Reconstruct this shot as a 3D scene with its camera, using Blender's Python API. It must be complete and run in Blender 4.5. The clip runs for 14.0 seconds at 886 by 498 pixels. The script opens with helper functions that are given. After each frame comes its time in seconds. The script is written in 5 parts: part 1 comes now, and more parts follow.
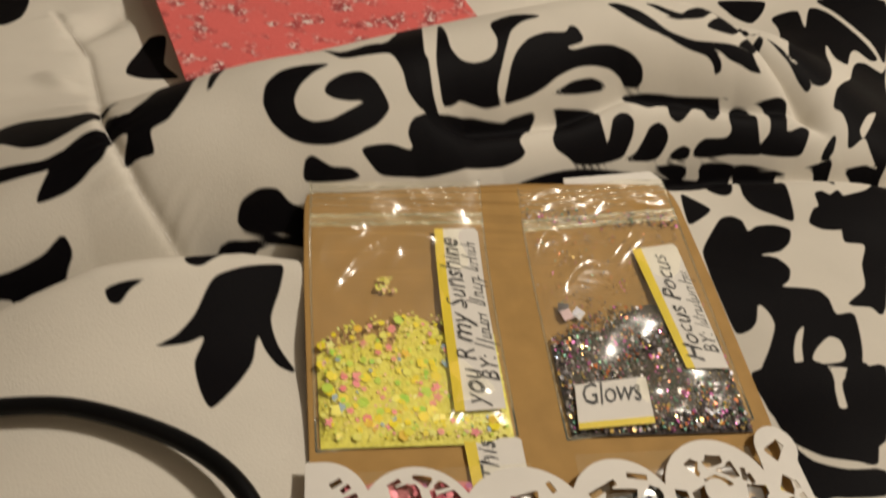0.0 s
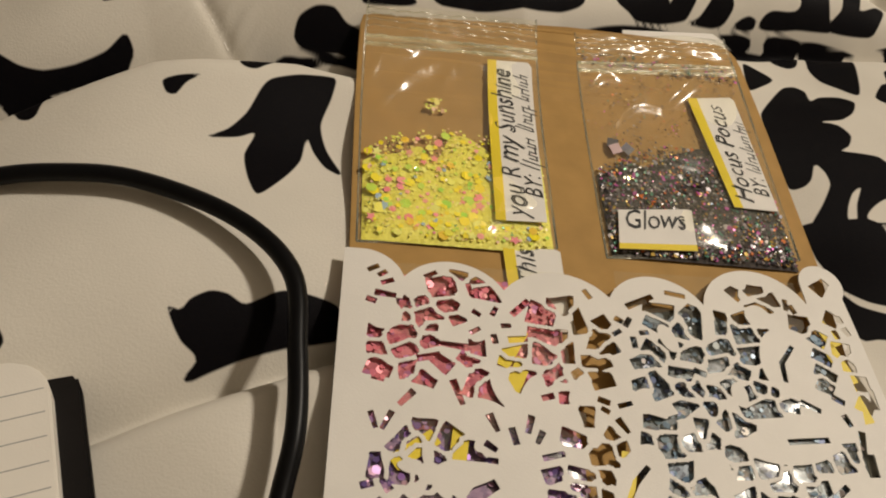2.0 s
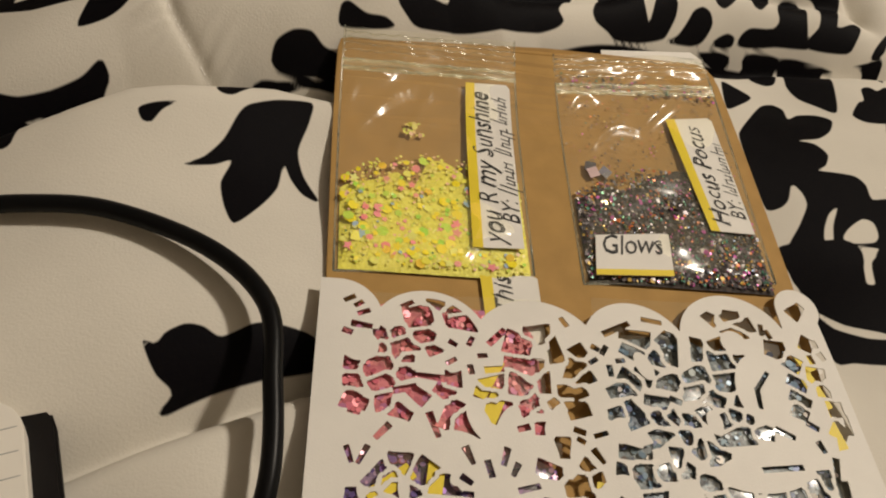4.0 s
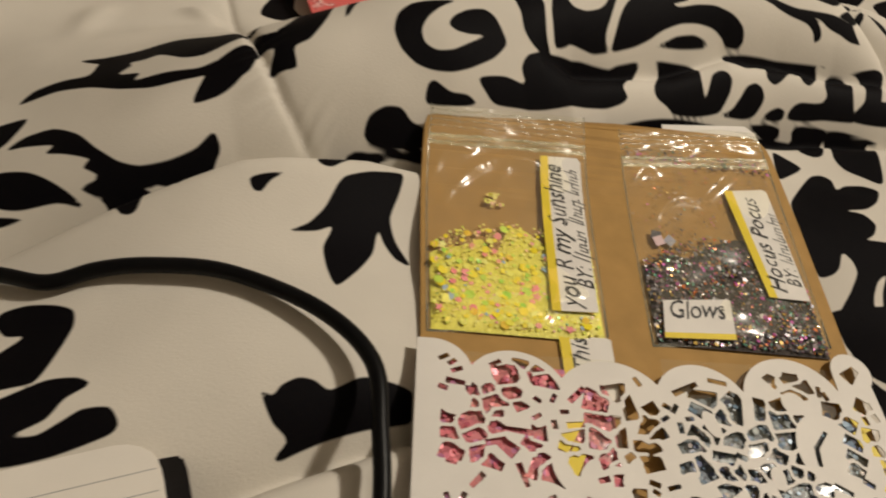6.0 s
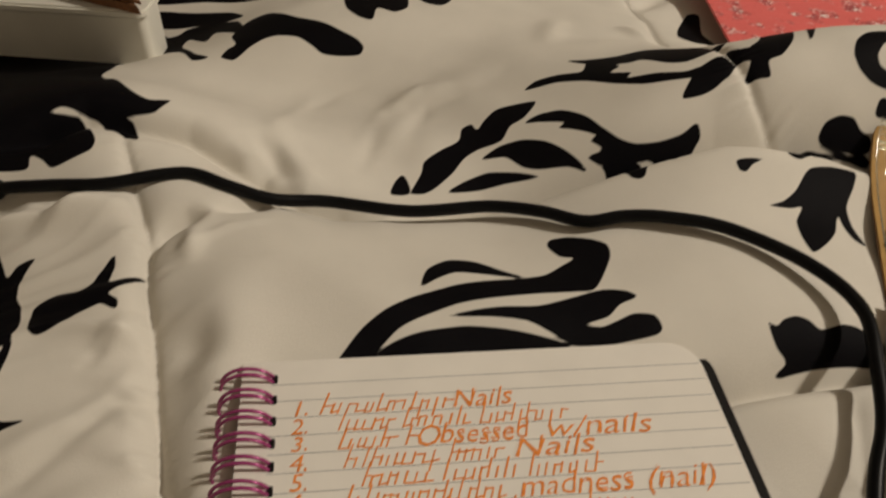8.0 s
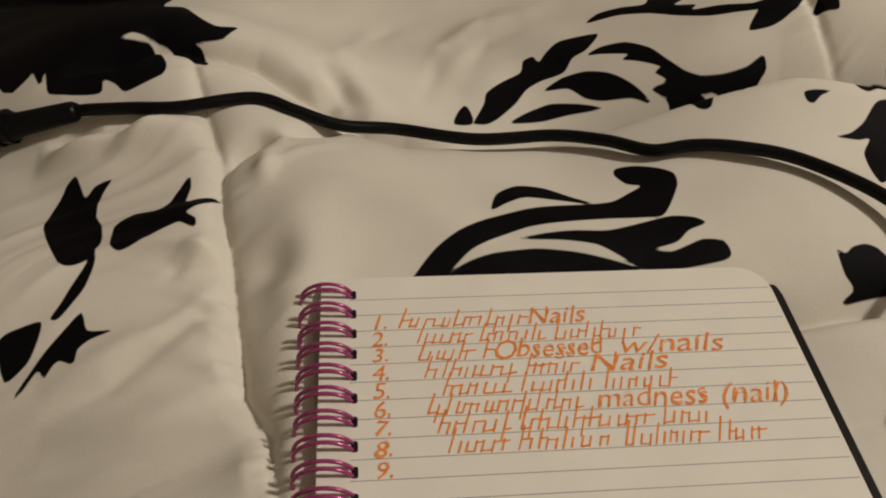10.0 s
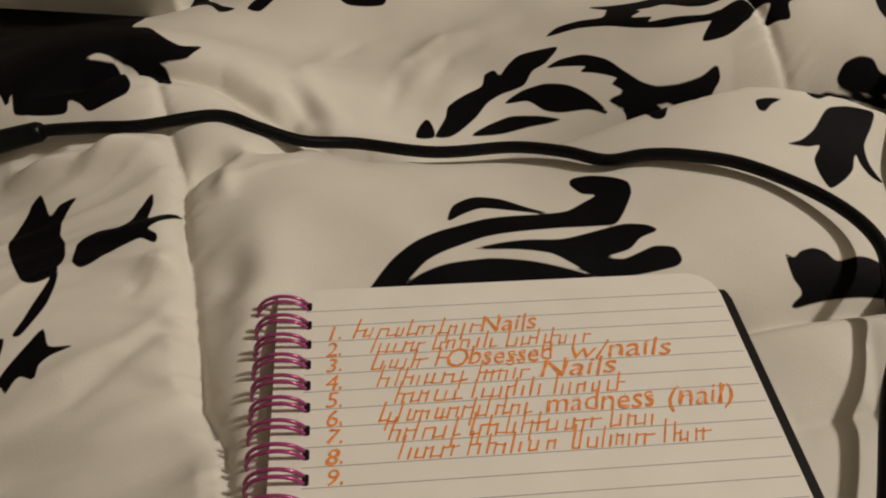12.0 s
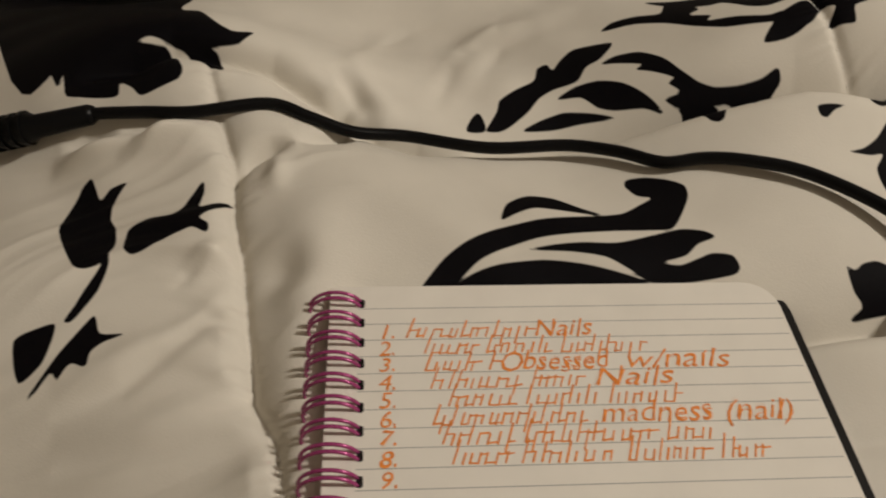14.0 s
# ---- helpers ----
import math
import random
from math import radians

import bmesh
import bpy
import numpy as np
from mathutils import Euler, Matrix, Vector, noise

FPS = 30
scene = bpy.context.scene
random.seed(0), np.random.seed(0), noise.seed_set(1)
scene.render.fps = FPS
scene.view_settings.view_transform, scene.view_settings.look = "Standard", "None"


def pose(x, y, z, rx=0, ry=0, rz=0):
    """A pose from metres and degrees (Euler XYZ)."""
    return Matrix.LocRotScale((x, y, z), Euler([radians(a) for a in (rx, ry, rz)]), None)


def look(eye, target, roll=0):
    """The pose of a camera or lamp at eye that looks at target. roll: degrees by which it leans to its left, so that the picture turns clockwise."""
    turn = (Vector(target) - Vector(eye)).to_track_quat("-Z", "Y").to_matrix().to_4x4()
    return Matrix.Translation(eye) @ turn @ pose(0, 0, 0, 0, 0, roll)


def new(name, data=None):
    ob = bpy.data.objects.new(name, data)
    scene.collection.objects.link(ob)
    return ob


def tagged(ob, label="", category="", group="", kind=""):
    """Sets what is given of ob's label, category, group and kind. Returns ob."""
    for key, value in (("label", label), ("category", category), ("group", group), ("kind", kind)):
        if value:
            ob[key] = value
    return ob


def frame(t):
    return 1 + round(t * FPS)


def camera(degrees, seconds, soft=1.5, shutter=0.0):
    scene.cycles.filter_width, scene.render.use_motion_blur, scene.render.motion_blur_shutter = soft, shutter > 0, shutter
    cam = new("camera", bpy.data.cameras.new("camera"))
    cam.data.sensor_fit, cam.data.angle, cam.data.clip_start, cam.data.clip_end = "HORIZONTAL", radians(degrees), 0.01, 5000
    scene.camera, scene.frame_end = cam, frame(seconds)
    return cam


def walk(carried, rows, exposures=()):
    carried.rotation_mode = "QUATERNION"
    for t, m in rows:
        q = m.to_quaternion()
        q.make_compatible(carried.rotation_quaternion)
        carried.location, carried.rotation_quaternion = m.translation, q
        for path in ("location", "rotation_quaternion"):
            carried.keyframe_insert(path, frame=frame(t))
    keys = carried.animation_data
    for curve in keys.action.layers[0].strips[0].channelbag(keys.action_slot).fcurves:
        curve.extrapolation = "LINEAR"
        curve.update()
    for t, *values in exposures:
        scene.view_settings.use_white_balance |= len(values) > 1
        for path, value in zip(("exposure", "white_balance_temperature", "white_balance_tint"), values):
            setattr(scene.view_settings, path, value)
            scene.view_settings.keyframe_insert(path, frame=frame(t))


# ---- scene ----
cam = camera(54.6, 14.0, soft=2.0, shutter=0.5)
PATH = [
    (0, (-0.003, -0.205, 0.218), (0.325, 1.163, -1.204), 6.8),
    (0.5, (0.003, -0.214, 0.202), (0.31, 1.114, -1.261), 8.0),
    (1, (0.0, -0.228, 0.198), (0.223, 1.106, -1.275), 5.5),
    (1.5, (-0.005, -0.228, 0.196), (0.247, 1.059, -1.313), 7.4),
    (2, (-0.001, -0.239, 0.188), (0.195, 1.097, -1.287), 6.7),
    (2.2, (0.004, -0.237, 0.189), (0.173, 1.048, -1.334), 6.1),
    (4.3, (0.001, -0.233, 0.196), (0.233, 1.1, -1.277), 7.6),
    (4.5, (-0.002, -0.233, 0.198), (0.233, 1.104, -1.271), 7.8),
    (5, (-0.006, -0.234, 0.206), (0.217, 1.133, -1.237), 7.5),
    (5.5, (-0.01, -0.234, 0.209), (0.206, 1.142, -1.226), 7.3),
    (6, (-0.018, -0.242, 0.214), (0.149, 1.155, -1.208), 6.3),
    (6.5, (-0.042, -0.258, 0.228), (0.031, 1.184, -1.156), 5.3),
    (7, (-0.079, -0.281, 0.237), (-0.142, 1.209, -1.095), 3.6),
    (7.5, (-0.105, -0.303, 0.245), (-0.333, 1.164, -1.095), 1.0),
    (8, (-0.118, -0.317, 0.235), (-0.375, 1.111, -1.142), 1.6),
    (8.5, (-0.125, -0.322, 0.228), (-0.389, 1.054, -1.199), 1.2),
    (8.7, (-0.126, -0.325, 0.228), (-0.397, 1.024, -1.224), 1.0),
    (10.8, (-0.134, -0.332, 0.233), (-0.423, 1.022, -1.209), 1.1),
    (11, (-0.129, -0.329, 0.238), (-0.405, 1.022, -1.211), 0.7),
    (11.5, (-0.128, -0.333, 0.234), (-0.411, 1.025, -1.207), 1.4),
    (12, (-0.118, -0.333, 0.233), (-0.403, 1.041, -1.192), 0.3),
    (12.5, (-0.121, -0.332, 0.233), (-0.396, 1.037, -1.199), 1.5),
    (13, (-0.125, -0.329, 0.241), (-0.455, 0.996, -1.22), 0.1),
    (13.5, (-0.12, -0.323, 0.235), (-0.425, 0.981, -1.25), 0.7),
    (14, (-0.131, -0.329, 0.234), (-0.45, 1.006, -1.221), 1.1),
]
walk(cam, [(t, look(eye, target, roll)) for t, eye, target, roll in PATH],
     exposures=[(0.0, -0.06, 6400, 10), (5.0, -0.06, 6400, 10), (8.5, -0.06, 6300, 10), (12.5, -0.05, 6150, 10), (14.0, -0.05, 6150, 10)])

CARD = pose(0, 0, 0.0308, 5.6, 6.13, 0)
BOOK = pose(-0.2064, -0.1656, 0.0287, -1.85, 1.8, 17.37)


# ---- light ----
world = bpy.data.worlds.new("room_air")
scene.world = world
world.use_nodes = True
world.node_tree.nodes["Background"].inputs[0].default_value = (1.0, 0.85, 0.68, 1)
world.node_tree.nodes["Background"].inputs[1].default_value = 0.05
LAMP_AT = (1.38, 0.18, 1.68)
lamp_data = bpy.data.lights.new("bulb_light", "AREA")
lamp_data.shape, lamp_data.size = "DISK", 0.20
lamp_data.energy, lamp_data.color = 38.0, (1.0, 0.885, 0.73)
bulb_light = new("bulb_light", lamp_data)
bulb_light.matrix_world = look(LAMP_AT, (0.0, 0.0, 0.0))


# ---- materials ----
def nodes_of(mat):
    mat.use_nodes = True
    t = mat.node_tree
    return t.nodes, t.links, t.nodes["Principled BSDF"]


def plain(name, colour, rough=0.6, metal=0.0, vary=0.12, scale=60.0, bump=0.1, bump_scale=900.0, spec=0.5, sheen=0.0):
    """A surface with mottling at one size and fine relief at another."""
    mat = bpy.data.materials.new(name)
    n, l, b = nodes_of(mat)
    place = n.new("ShaderNodeTexCoord")
    big = n.new("ShaderNodeTexNoise")
    big.inputs["Scale"].default_value, big.inputs["Detail"].default_value = scale, 4
    l.new(place.outputs["Object"], big.inputs["Vector"])
    ramp = n.new("ShaderNodeValToRGB")
    ramp.color_ramp.elements[0].position, ramp.color_ramp.elements[1].position = 0.3, 0.7
    ramp.color_ramp.elements[0].color = (*[c * (1 - vary) for c in colour], 1)
    ramp.color_ramp.elements[1].color = (*[min(1, c * (1 + vary)) for c in colour], 1)
    l.new(big.outputs["Fac"], ramp.inputs["Fac"])
    l.new(ramp.outputs["Color"], b.inputs["Base Color"])
    fine = n.new("ShaderNodeTexNoise")
    fine.inputs["Scale"].default_value, fine.inputs["Detail"].default_value = bump_scale, 3
    l.new(place.outputs["Object"], fine.inputs["Vector"])
    bp = n.new("ShaderNodeBump")
    bp.inputs["Strength"].default_value, bp.inputs["Distance"].default_value = bump, 0.0004
    l.new(fine.outputs["Fac"], bp.inputs["Height"])
    l.new(bp.outputs["Normal"], b.inputs["Normal"])
    b.inputs["Roughness"].default_value, b.inputs["Metallic"].default_value = rough, metal
    b.inputs["Specular IOR Level"].default_value = spec
    if sheen:
        b.inputs["Sheen Weight"].default_value = sheen
    return mat


def printed_cloth():
    """White cotton with a black print; the print's outline lies where the mesh's own value 'print' crosses nought."""
    mat = plain("printed_cotton", (0.70, 0.66, 0.585), 0.62, vary=0.05, scale=25.0, bump=0.25, bump_scale=1500.0, spec=0.06)
    n, l, b = nodes_of(mat)
    white = next(link.from_socket for link in l if link.to_socket == b.inputs["Base Color"])
    at = n.new("ShaderNodeAttribute")
    at.attribute_name = "print"
    edge = n.new("ShaderNodeMapRange")
    edge.interpolation_type = "SMOOTHSTEP"
    edge.inputs["From Min"].default_value, edge.inputs["From Max"].default_value = -0.0003, 0.0003
    l.new(at.outputs["Fac"], edge.inputs["Value"])
    mix = n.new("ShaderNodeMix")
    mix.data_type = "RGBA"
    l.new(edge.outputs["Result"], mix.inputs["Factor"])
    l.new(white, mix.inputs["A"])
    mix.inputs["B"].default_value = (0.0035, 0.003, 0.004, 1)
    l.new(mix.outputs["Result"], b.inputs["Base Color"])
    return mat


def film(name, tint, gloss=0.10, milky=0.045):
    """Thin clear plastic: lets light through, and shines by its angle."""
    mat = bpy.data.materials.new(name)
    mat.use_nodes = True
    n, l = mat.node_tree.nodes, mat.node_tree.links
    n.remove(n["Principled BSDF"])
    clear, shine, mix = n.new("ShaderNodeBsdfTransparent"), n.new("ShaderNodeBsdfGlossy"), n.new("ShaderNodeMixShader")
    clear.inputs["Color"].default_value = (*tint, 1)
    shine.inputs["Roughness"].default_value = gloss
    fres = n.new("ShaderNodeFresnel")
    fres.inputs["IOR"].default_value = 1.48
    place, wave, bp = n.new("ShaderNodeTexCoord"), n.new("ShaderNodeTexNoise"), n.new("ShaderNodeBump")
    wave.inputs["Scale"].default_value, wave.inputs["Detail"].default_value = 45.0, 1
    wave.inputs["Distortion"].default_value = 1.5
    stretch = n.new("ShaderNodeMapping")
    stretch.inputs["Scale"].default_value, stretch.inputs["Rotation"].default_value = (0.45, 1.6, 1.0), (0, 0, 0.35)
    l.new(place.outputs["Object"], stretch.inputs["Vector"])
    l.new(stretch.outputs["Vector"], wave.inputs["Vector"])
    l.new(wave.outputs["Fac"], bp.inputs["Height"])
    bp.inputs["Strength"].default_value, bp.inputs["Distance"].default_value = 0.14, 0.003
    for s in (fres, shine):
        l.new(bp.outputs["Normal"], s.inputs["Normal"])
    l.new(fres.outputs["Fac"], mix.inputs["Fac"])
    l.new(clear.outputs["BSDF"], mix.inputs[1])
    l.new(shine.outputs["BSDF"], mix.inputs[2])
    haze, milk = n.new("ShaderNodeMixShader"), n.new("ShaderNodeBsdfDiffuse")
    milk.inputs["Color"].default_value = (0.92, 0.92, 0.72, 1)
    haze.inputs["Fac"].default_value = milky
    l.new(mix.outputs["Shader"], haze.inputs[1])
    l.new(milk.outputs["BSDF"], haze.inputs[2])
    l.new(haze.outputs["Shader"], n["Material Output"].inputs["Surface"])
    return mat


def flakes(name, colours, rough=0.25, metal=0.5):
    """Loose glitter: every flake takes one of the colours."""
    mat = bpy.data.materials.new(name)
    n, l, b = nodes_of(mat)
    geo, ramp = n.new("ShaderNodeNewGeometry"), n.new("ShaderNodeValToRGB")
    ramp.color_ramp.interpolation = "CONSTANT"
    while len(ramp.color_ramp.elements) < len(colours):
        ramp.color_ramp.elements.new(0.5)
    for i, c in enumerate(colours):
        ramp.color_ramp.elements[i].position = i / len(colours)
        ramp.color_ramp.elements[i].color = (*c, 1)
    l.new(geo.outputs["Random Per Island"], ramp.inputs["Fac"])
    l.new(ramp.outputs["Color"], b.inputs["Base Color"])
    b.inputs["Roughness"].default_value, b.inputs["Metallic"].default_value = rough, metal
    return mat


def powder(name, dark, light, grain, rough=0.5, metal=0.0):
    """Fine loose glitter seen as a mass of grains."""
    mat = plain(name, light, rough, metal)
    n, l, b = nodes_of(mat)
    place, cells, ramp = n.new("ShaderNodeTexCoord"), n.new("ShaderNodeTexVoronoi"), n.new("ShaderNodeValToRGB")
    cells.inputs["Scale"].default_value = grain
    l.new(place.outputs["Object"], cells.inputs["Vector"])
    ramp.color_ramp.elements[0].color, ramp.color_ramp.elements[1].color = (*dark, 1), (*light, 1)
    ramp.color_ramp.elements[0].position, ramp.color_ramp.elements[1].position = 0.15, 0.85
    l.new(cells.outputs["Color"], ramp.inputs["Fac"])
    l.new(ramp.outputs["Color"], b.inputs["Base Color"])
    tilt = n.new("ShaderNodeBump")
    tilt.inputs["Strength"].default_value, tilt.inputs["Distance"].default_value = 0.8, 0.0005
    l.new(cells.outputs["Color"], tilt.inputs["Height"])
    l.new(tilt.outputs["Normal"], b.inputs["Normal"])
    return mat


def glitter_paper():
    mat = plain("pink_glitter_paper", (0.82, 0.16, 0.15), 0.55, vary=0.06, scale=30.0, bump=0.1)
    n, l, b = nodes_of(mat)
    pink = next(link.from_socket for link in l if link.to_socket == b.inputs["Base Color"])
    place, patch, grain = n.new("ShaderNodeTexCoord"), n.new("ShaderNodeTexNoise"), n.new("ShaderNodeTexVoronoi")
    patch.inputs["Scale"].default_value, patch.inputs["Detail"].default_value = 110.0, 4
    grain.inputs["Scale"].default_value = 700.0
    for s in (patch, grain):
        l.new(place.outputs["Object"], s.inputs["Vector"])
    cut = n.new("ShaderNodeMapRange")
    cut.inputs["From Min"].default_value, cut.inputs["From Max"].default_value = 0.50, 0.66
    l.new(patch.outputs["Fac"], cut.inputs["Value"])
    dark = n.new("ShaderNodeValToRGB")
    dark.color_ramp.elements[0].color, dark.color_ramp.elements[1].color = (0.42, 0.06, 0.07, 1), (1.0, 0.84, 0.80, 1)
    dark.color_ramp.elements[0].position, dark.color_ramp.elements[1].position = 0.50, 0.80
    l.new(grain.outputs["Color"], dark.inputs["Fac"])
    mix = n.new("ShaderNodeMix")
    mix.data_type = "RGBA"
    l.new(cut.outputs["Result"], mix.inputs["Factor"])
    l.new(pink, mix.inputs["A"])
    l.new(dark.outputs["Color"], mix.inputs["B"])
    l.new(mix.outputs["Result"], b.inputs["Base Color"])
    part_metal = n.new("ShaderNodeMath")
    part_metal.operation = "MULTIPLY"
    part_metal.inputs[1].default_value = 0.12
    l.new(cut.outputs["Result"], part_metal.inputs[0])
    l.new(part_metal.outputs[0], b.inputs["Metallic"])
    tilt = n.new("ShaderNodeBump")
    tilt.inputs["Strength"].default_value, tilt.inputs["Distance"].default_value = 0.6, 0.0006
    l.new(grain.outputs["Color"], tilt.inputs["Height"])
    l.new(tilt.outputs["Normal"], b.inputs["Normal"])
    b.inputs["Roughness"].default_value = 0.32
    return mat


CLOTH = printed_cloth()
KRAFT = plain("kraft_card", (0.42, 0.25, 0.078), 0.7, vary=0.08, scale=120.0, bump=0.3, bump_scale=2500.0, spec=0.3)
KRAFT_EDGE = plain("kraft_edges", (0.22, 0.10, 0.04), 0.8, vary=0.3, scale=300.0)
WHITE_PAPER = plain("white_paper", (0.80, 0.77, 0.72), 0.6, vary=0.03, scale=80.0, bump=0.12, bump_scale=2000.0, spec=0.3)
PAGE = plain("ruled_page", (0.80, 0.76, 0.69), 0.6, vary=0.03, scale=50.0, bump=0.12, bump_scale=2000.0, spec=0.3)
RULE = plain("grey_rule", (0.30, 0.30, 0.30), 0.7)
ORANGE = plain("orange_ink", (0.93, 0.27, 0.04), 0.6, vary=0.25, scale=500.0)
BLACK_INK = plain("black_ink", (0.02, 0.02, 0.02), 0.5)
YELLOW = plain("yellow_band", (0.80, 0.62, 0.02), 0.5, vary=0.06)
COVER = plain("black_cover", (0.008, 0.007, 0.007), 0.5, vary=0.2, spec=0.2)
WIRE = plain("purple_wire", (0.36, 0.055, 0.19), 0.24, metal=0.25, vary=0.1)
RUBBER = plain("black_rubber", (0.004, 0.004, 0.0045), 0.36, vary=0.2, bump=0.05, spec=0.14)
PINK = glitter_paper()
FILM = film("clear_film", (0.99, 0.98, 0.92), 0.17, 0.06)
BOX_PLASTIC = plain("cloudy_plastic", (0.78, 0.76, 0.68), 0.25, vary=0.08, scale=20.0)
WALL = plain("wall_paint", (0.62, 0.56, 0.47), 0.8, vary=0.04, scale=3.0, bump_scale=200.0)
CEIL = plain("ceiling_paint", (0.78, 0.75, 0.70), 0.9, vary=0.03, scale=3.0)
CARPET = plain("carpet", (0.22, 0.17, 0.12), 0.95, vary=0.2, scale=40.0, bump=0.8)
SHEET = plain("mattress_cloth", (0.62, 0.60, 0.56), 0.8)
WOOD = plain("dark_wood", (0.10, 0.05, 0.025), 0.45, vary=0.3, scale=12.0)
GLASS_SHADE = bpy.data.materials.new("lamp_glass")
_n, _l, _b = nodes_of(GLASS_SHADE)
_b.inputs["Base Color"].default_value = (0.9, 0.85, 0.75, 1)
_b.inputs["Emission Color"].default_value, _b.inputs["Emission Strength"].default_value = (1.0, 0.83, 0.62, 1), 4.0
SUN_MIX = flakes("yellow_glitter", [(0.95, 0.80, 0.02), (0.90, 0.84, 0.10), (0.92, 0.76, 0.02), (0.90, 0.30, 0.32), (0.88, 0.86, 0.20), (0.95, 0.80, 0.03), (0.45, 0.78, 0.08), (0.92, 0.42, 0.36), (0.95, 0.82, 0.04), (0.85, 0.84, 0.24), (0.90, 0.62, 0.06), (0.36, 0.50, 0.62), (0.92, 0.34, 0.40), (0.60, 0.80, 0.10)], 0.4, 0.0)
SUN_FINE = flakes("fine_yellow_glitter", [(0.88, 0.84, 0.12), (0.90, 0.86, 0.20), (0.72, 0.82, 0.12), (0.88, 0.74, 0.22), (0.92, 0.86, 0.24), (0.90, 0.60, 0.40), (0.84, 0.84, 0.22)], 0.35, 0.0)
DARK_MIX = flakes("dark_glitter", [(0.05, 0.04, 0.045), (0.16, 0.13, 0.13), (0.04, 0.035, 0.04), (0.24, 0.20, 0.18), (0.09, 0.07, 0.075), (0.70, 0.20, 0.05), (0.16, 0.14, 0.15), (0.60, 0.12, 0.42), (0.08, 0.26, 0.18), (0.42, 0.38, 0.36), (0.05, 0.045, 0.06), (0.60, 0.40, 0.08), (0.10, 0.09, 0.11), (0.14, 0.11, 0.12)], 0.3, 0.2)
SPARK = flakes("mirror_glitter", [(0.95, 0.92, 0.85), (0.95, 0.55, 0.25), (0.45, 0.95, 0.60), (0.95, 0.35, 0.75), (0.95, 0.90, 0.70), (0.55, 0.70, 0.95), (0.95, 0.85, 0.35)], 0.16, 1.0)
FOIL = flakes("foil_chips", [(0.75, 0.71, 0.68), (0.10, 0.09, 0.11), (0.62, 0.45, 0.45)], 0.3, 0.1)
PINK_MIX = flakes("pink_glitter", [(0.80, 0.22, 0.26), (0.72, 0.18, 0.24), (0.84, 0.32, 0.33), (0.60, 0.14, 0.20), (0.62, 0.24, 0.42)], 0.35, 0.1)
BLUE_MIX = flakes("blue_glitter", [(0.14, 0.22, 0.32), (0.22, 0.32, 0.42), (0.10, 0.11, 0.15), (0.40, 0.44, 0.46), (0.16, 0.20, 0.36), (0.24, 0.20, 0.18)], 0.35, 0.1)
PURPLE_MIX = flakes("purple_glitter", [(0.28, 0.14, 0.42), (0.42, 0.24, 0.48), (0.18, 0.12, 0.34), (0.55, 0.32, 0.44)], 0.3, 0.3)
SUN_DUST = powder("yellow_dust", (0.76, 0.70, 0.08), (0.92, 0.87, 0.16), 1100.0)
DARK_DUST = powder("dark_dust", (0.02, 0.016, 0.015), (0.09, 0.07, 0.06), 1600.0, 0.85, 0.0)
PINK_DUST = powder("pink_dust", (0.45, 0.10, 0.14), (0.78, 0.26, 0.28), 900.0)
PURPLE_DUST = powder("purple_dust", (0.14, 0.08, 0.22), (0.45, 0.28, 0.46), 900.0)
BLUE_DUST = powder("blue_dust", (0.06, 0.07, 0.10), (0.32, 0.38, 0.44), 900.0, 0.4, 0.05)


# ---- building ----
def thing(name, label, category, m, group="", kind=""):
    ob = new(name)
    ob.empty_display_size = 0.02
    ob.matrix_world = m
    return tagged(ob, label, category, group, kind)


def raw(name, verts, faces, material, parent=None, label="", smooth=False):
    me = bpy.data.meshes.new(name)
    me.from_pydata(verts, [], faces)
    me.materials.append(material)
    if smooth:
        me.shade_smooth()
    ob = new(name, me)
    ob.parent = parent
    ob.visible_shadow = "film" not in material.name
    return tagged(ob, label)


def part(name, bm, material, parent, label="", smooth=False):
    bmesh.ops.recalc_face_normals(bm, faces=bm.faces)
    me = bpy.data.meshes.new(name)
    bm.to_mesh(me)
    bm.free()
    me.materials.append(material)
    if smooth:
        me.shade_smooth()
    ob = new(name, me)
    ob.parent = parent
    ob.visible_shadow = "film" not in material.name
    return tagged(ob, label)


def prism(outline, z0, z1, bevel=0.0):
    """A plate with the outline given, from z0 up to z1."""
    bm = bmesh.new()
    low = bm.faces.new([bm.verts.new((x, y, z0)) for x, y in outline])
    up = bmesh.ops.extrude_face_region(bm, geom=[low])
    for v in up["geom"]:
        if isinstance(v, bmesh.types.BMVert):
            v.co.z = z1
    if bevel:
        rim = [e for e in bm.edges if all(abs(v.co.z - z1) < 1e-7 for v in e.verts)]
        bmesh.ops.bevel(bm, geom=rim, offset=bevel, segments=2, affect="EDGES")
    return bm


def rounded(x0, y0, x1, y1, r, n=5):
    """A rectangle's outline with its corners rounded: r for all, or one each from lower left against the clock."""
    rs = r if isinstance(r, tuple) else (r, r, r, r)
    out = []
    for (cx, cy, a), q in zip(((x0, y0, 180), (x1, y0, 270), (x1, y1, 0), (x0, y1, 90)), rs):
        sx, sy = (1 if cx == x0 else -1), (1 if cy == y0 else -1)
        for k in range(n + 1):
            w = radians(a + 90 * k / n)
            p = (cx + sx * q + q * math.cos(w), cy + sy * q + q * math.sin(w))
            if not out or math.dist(p, out[-1]) > 1e-6:
                out.append(p)
    return out


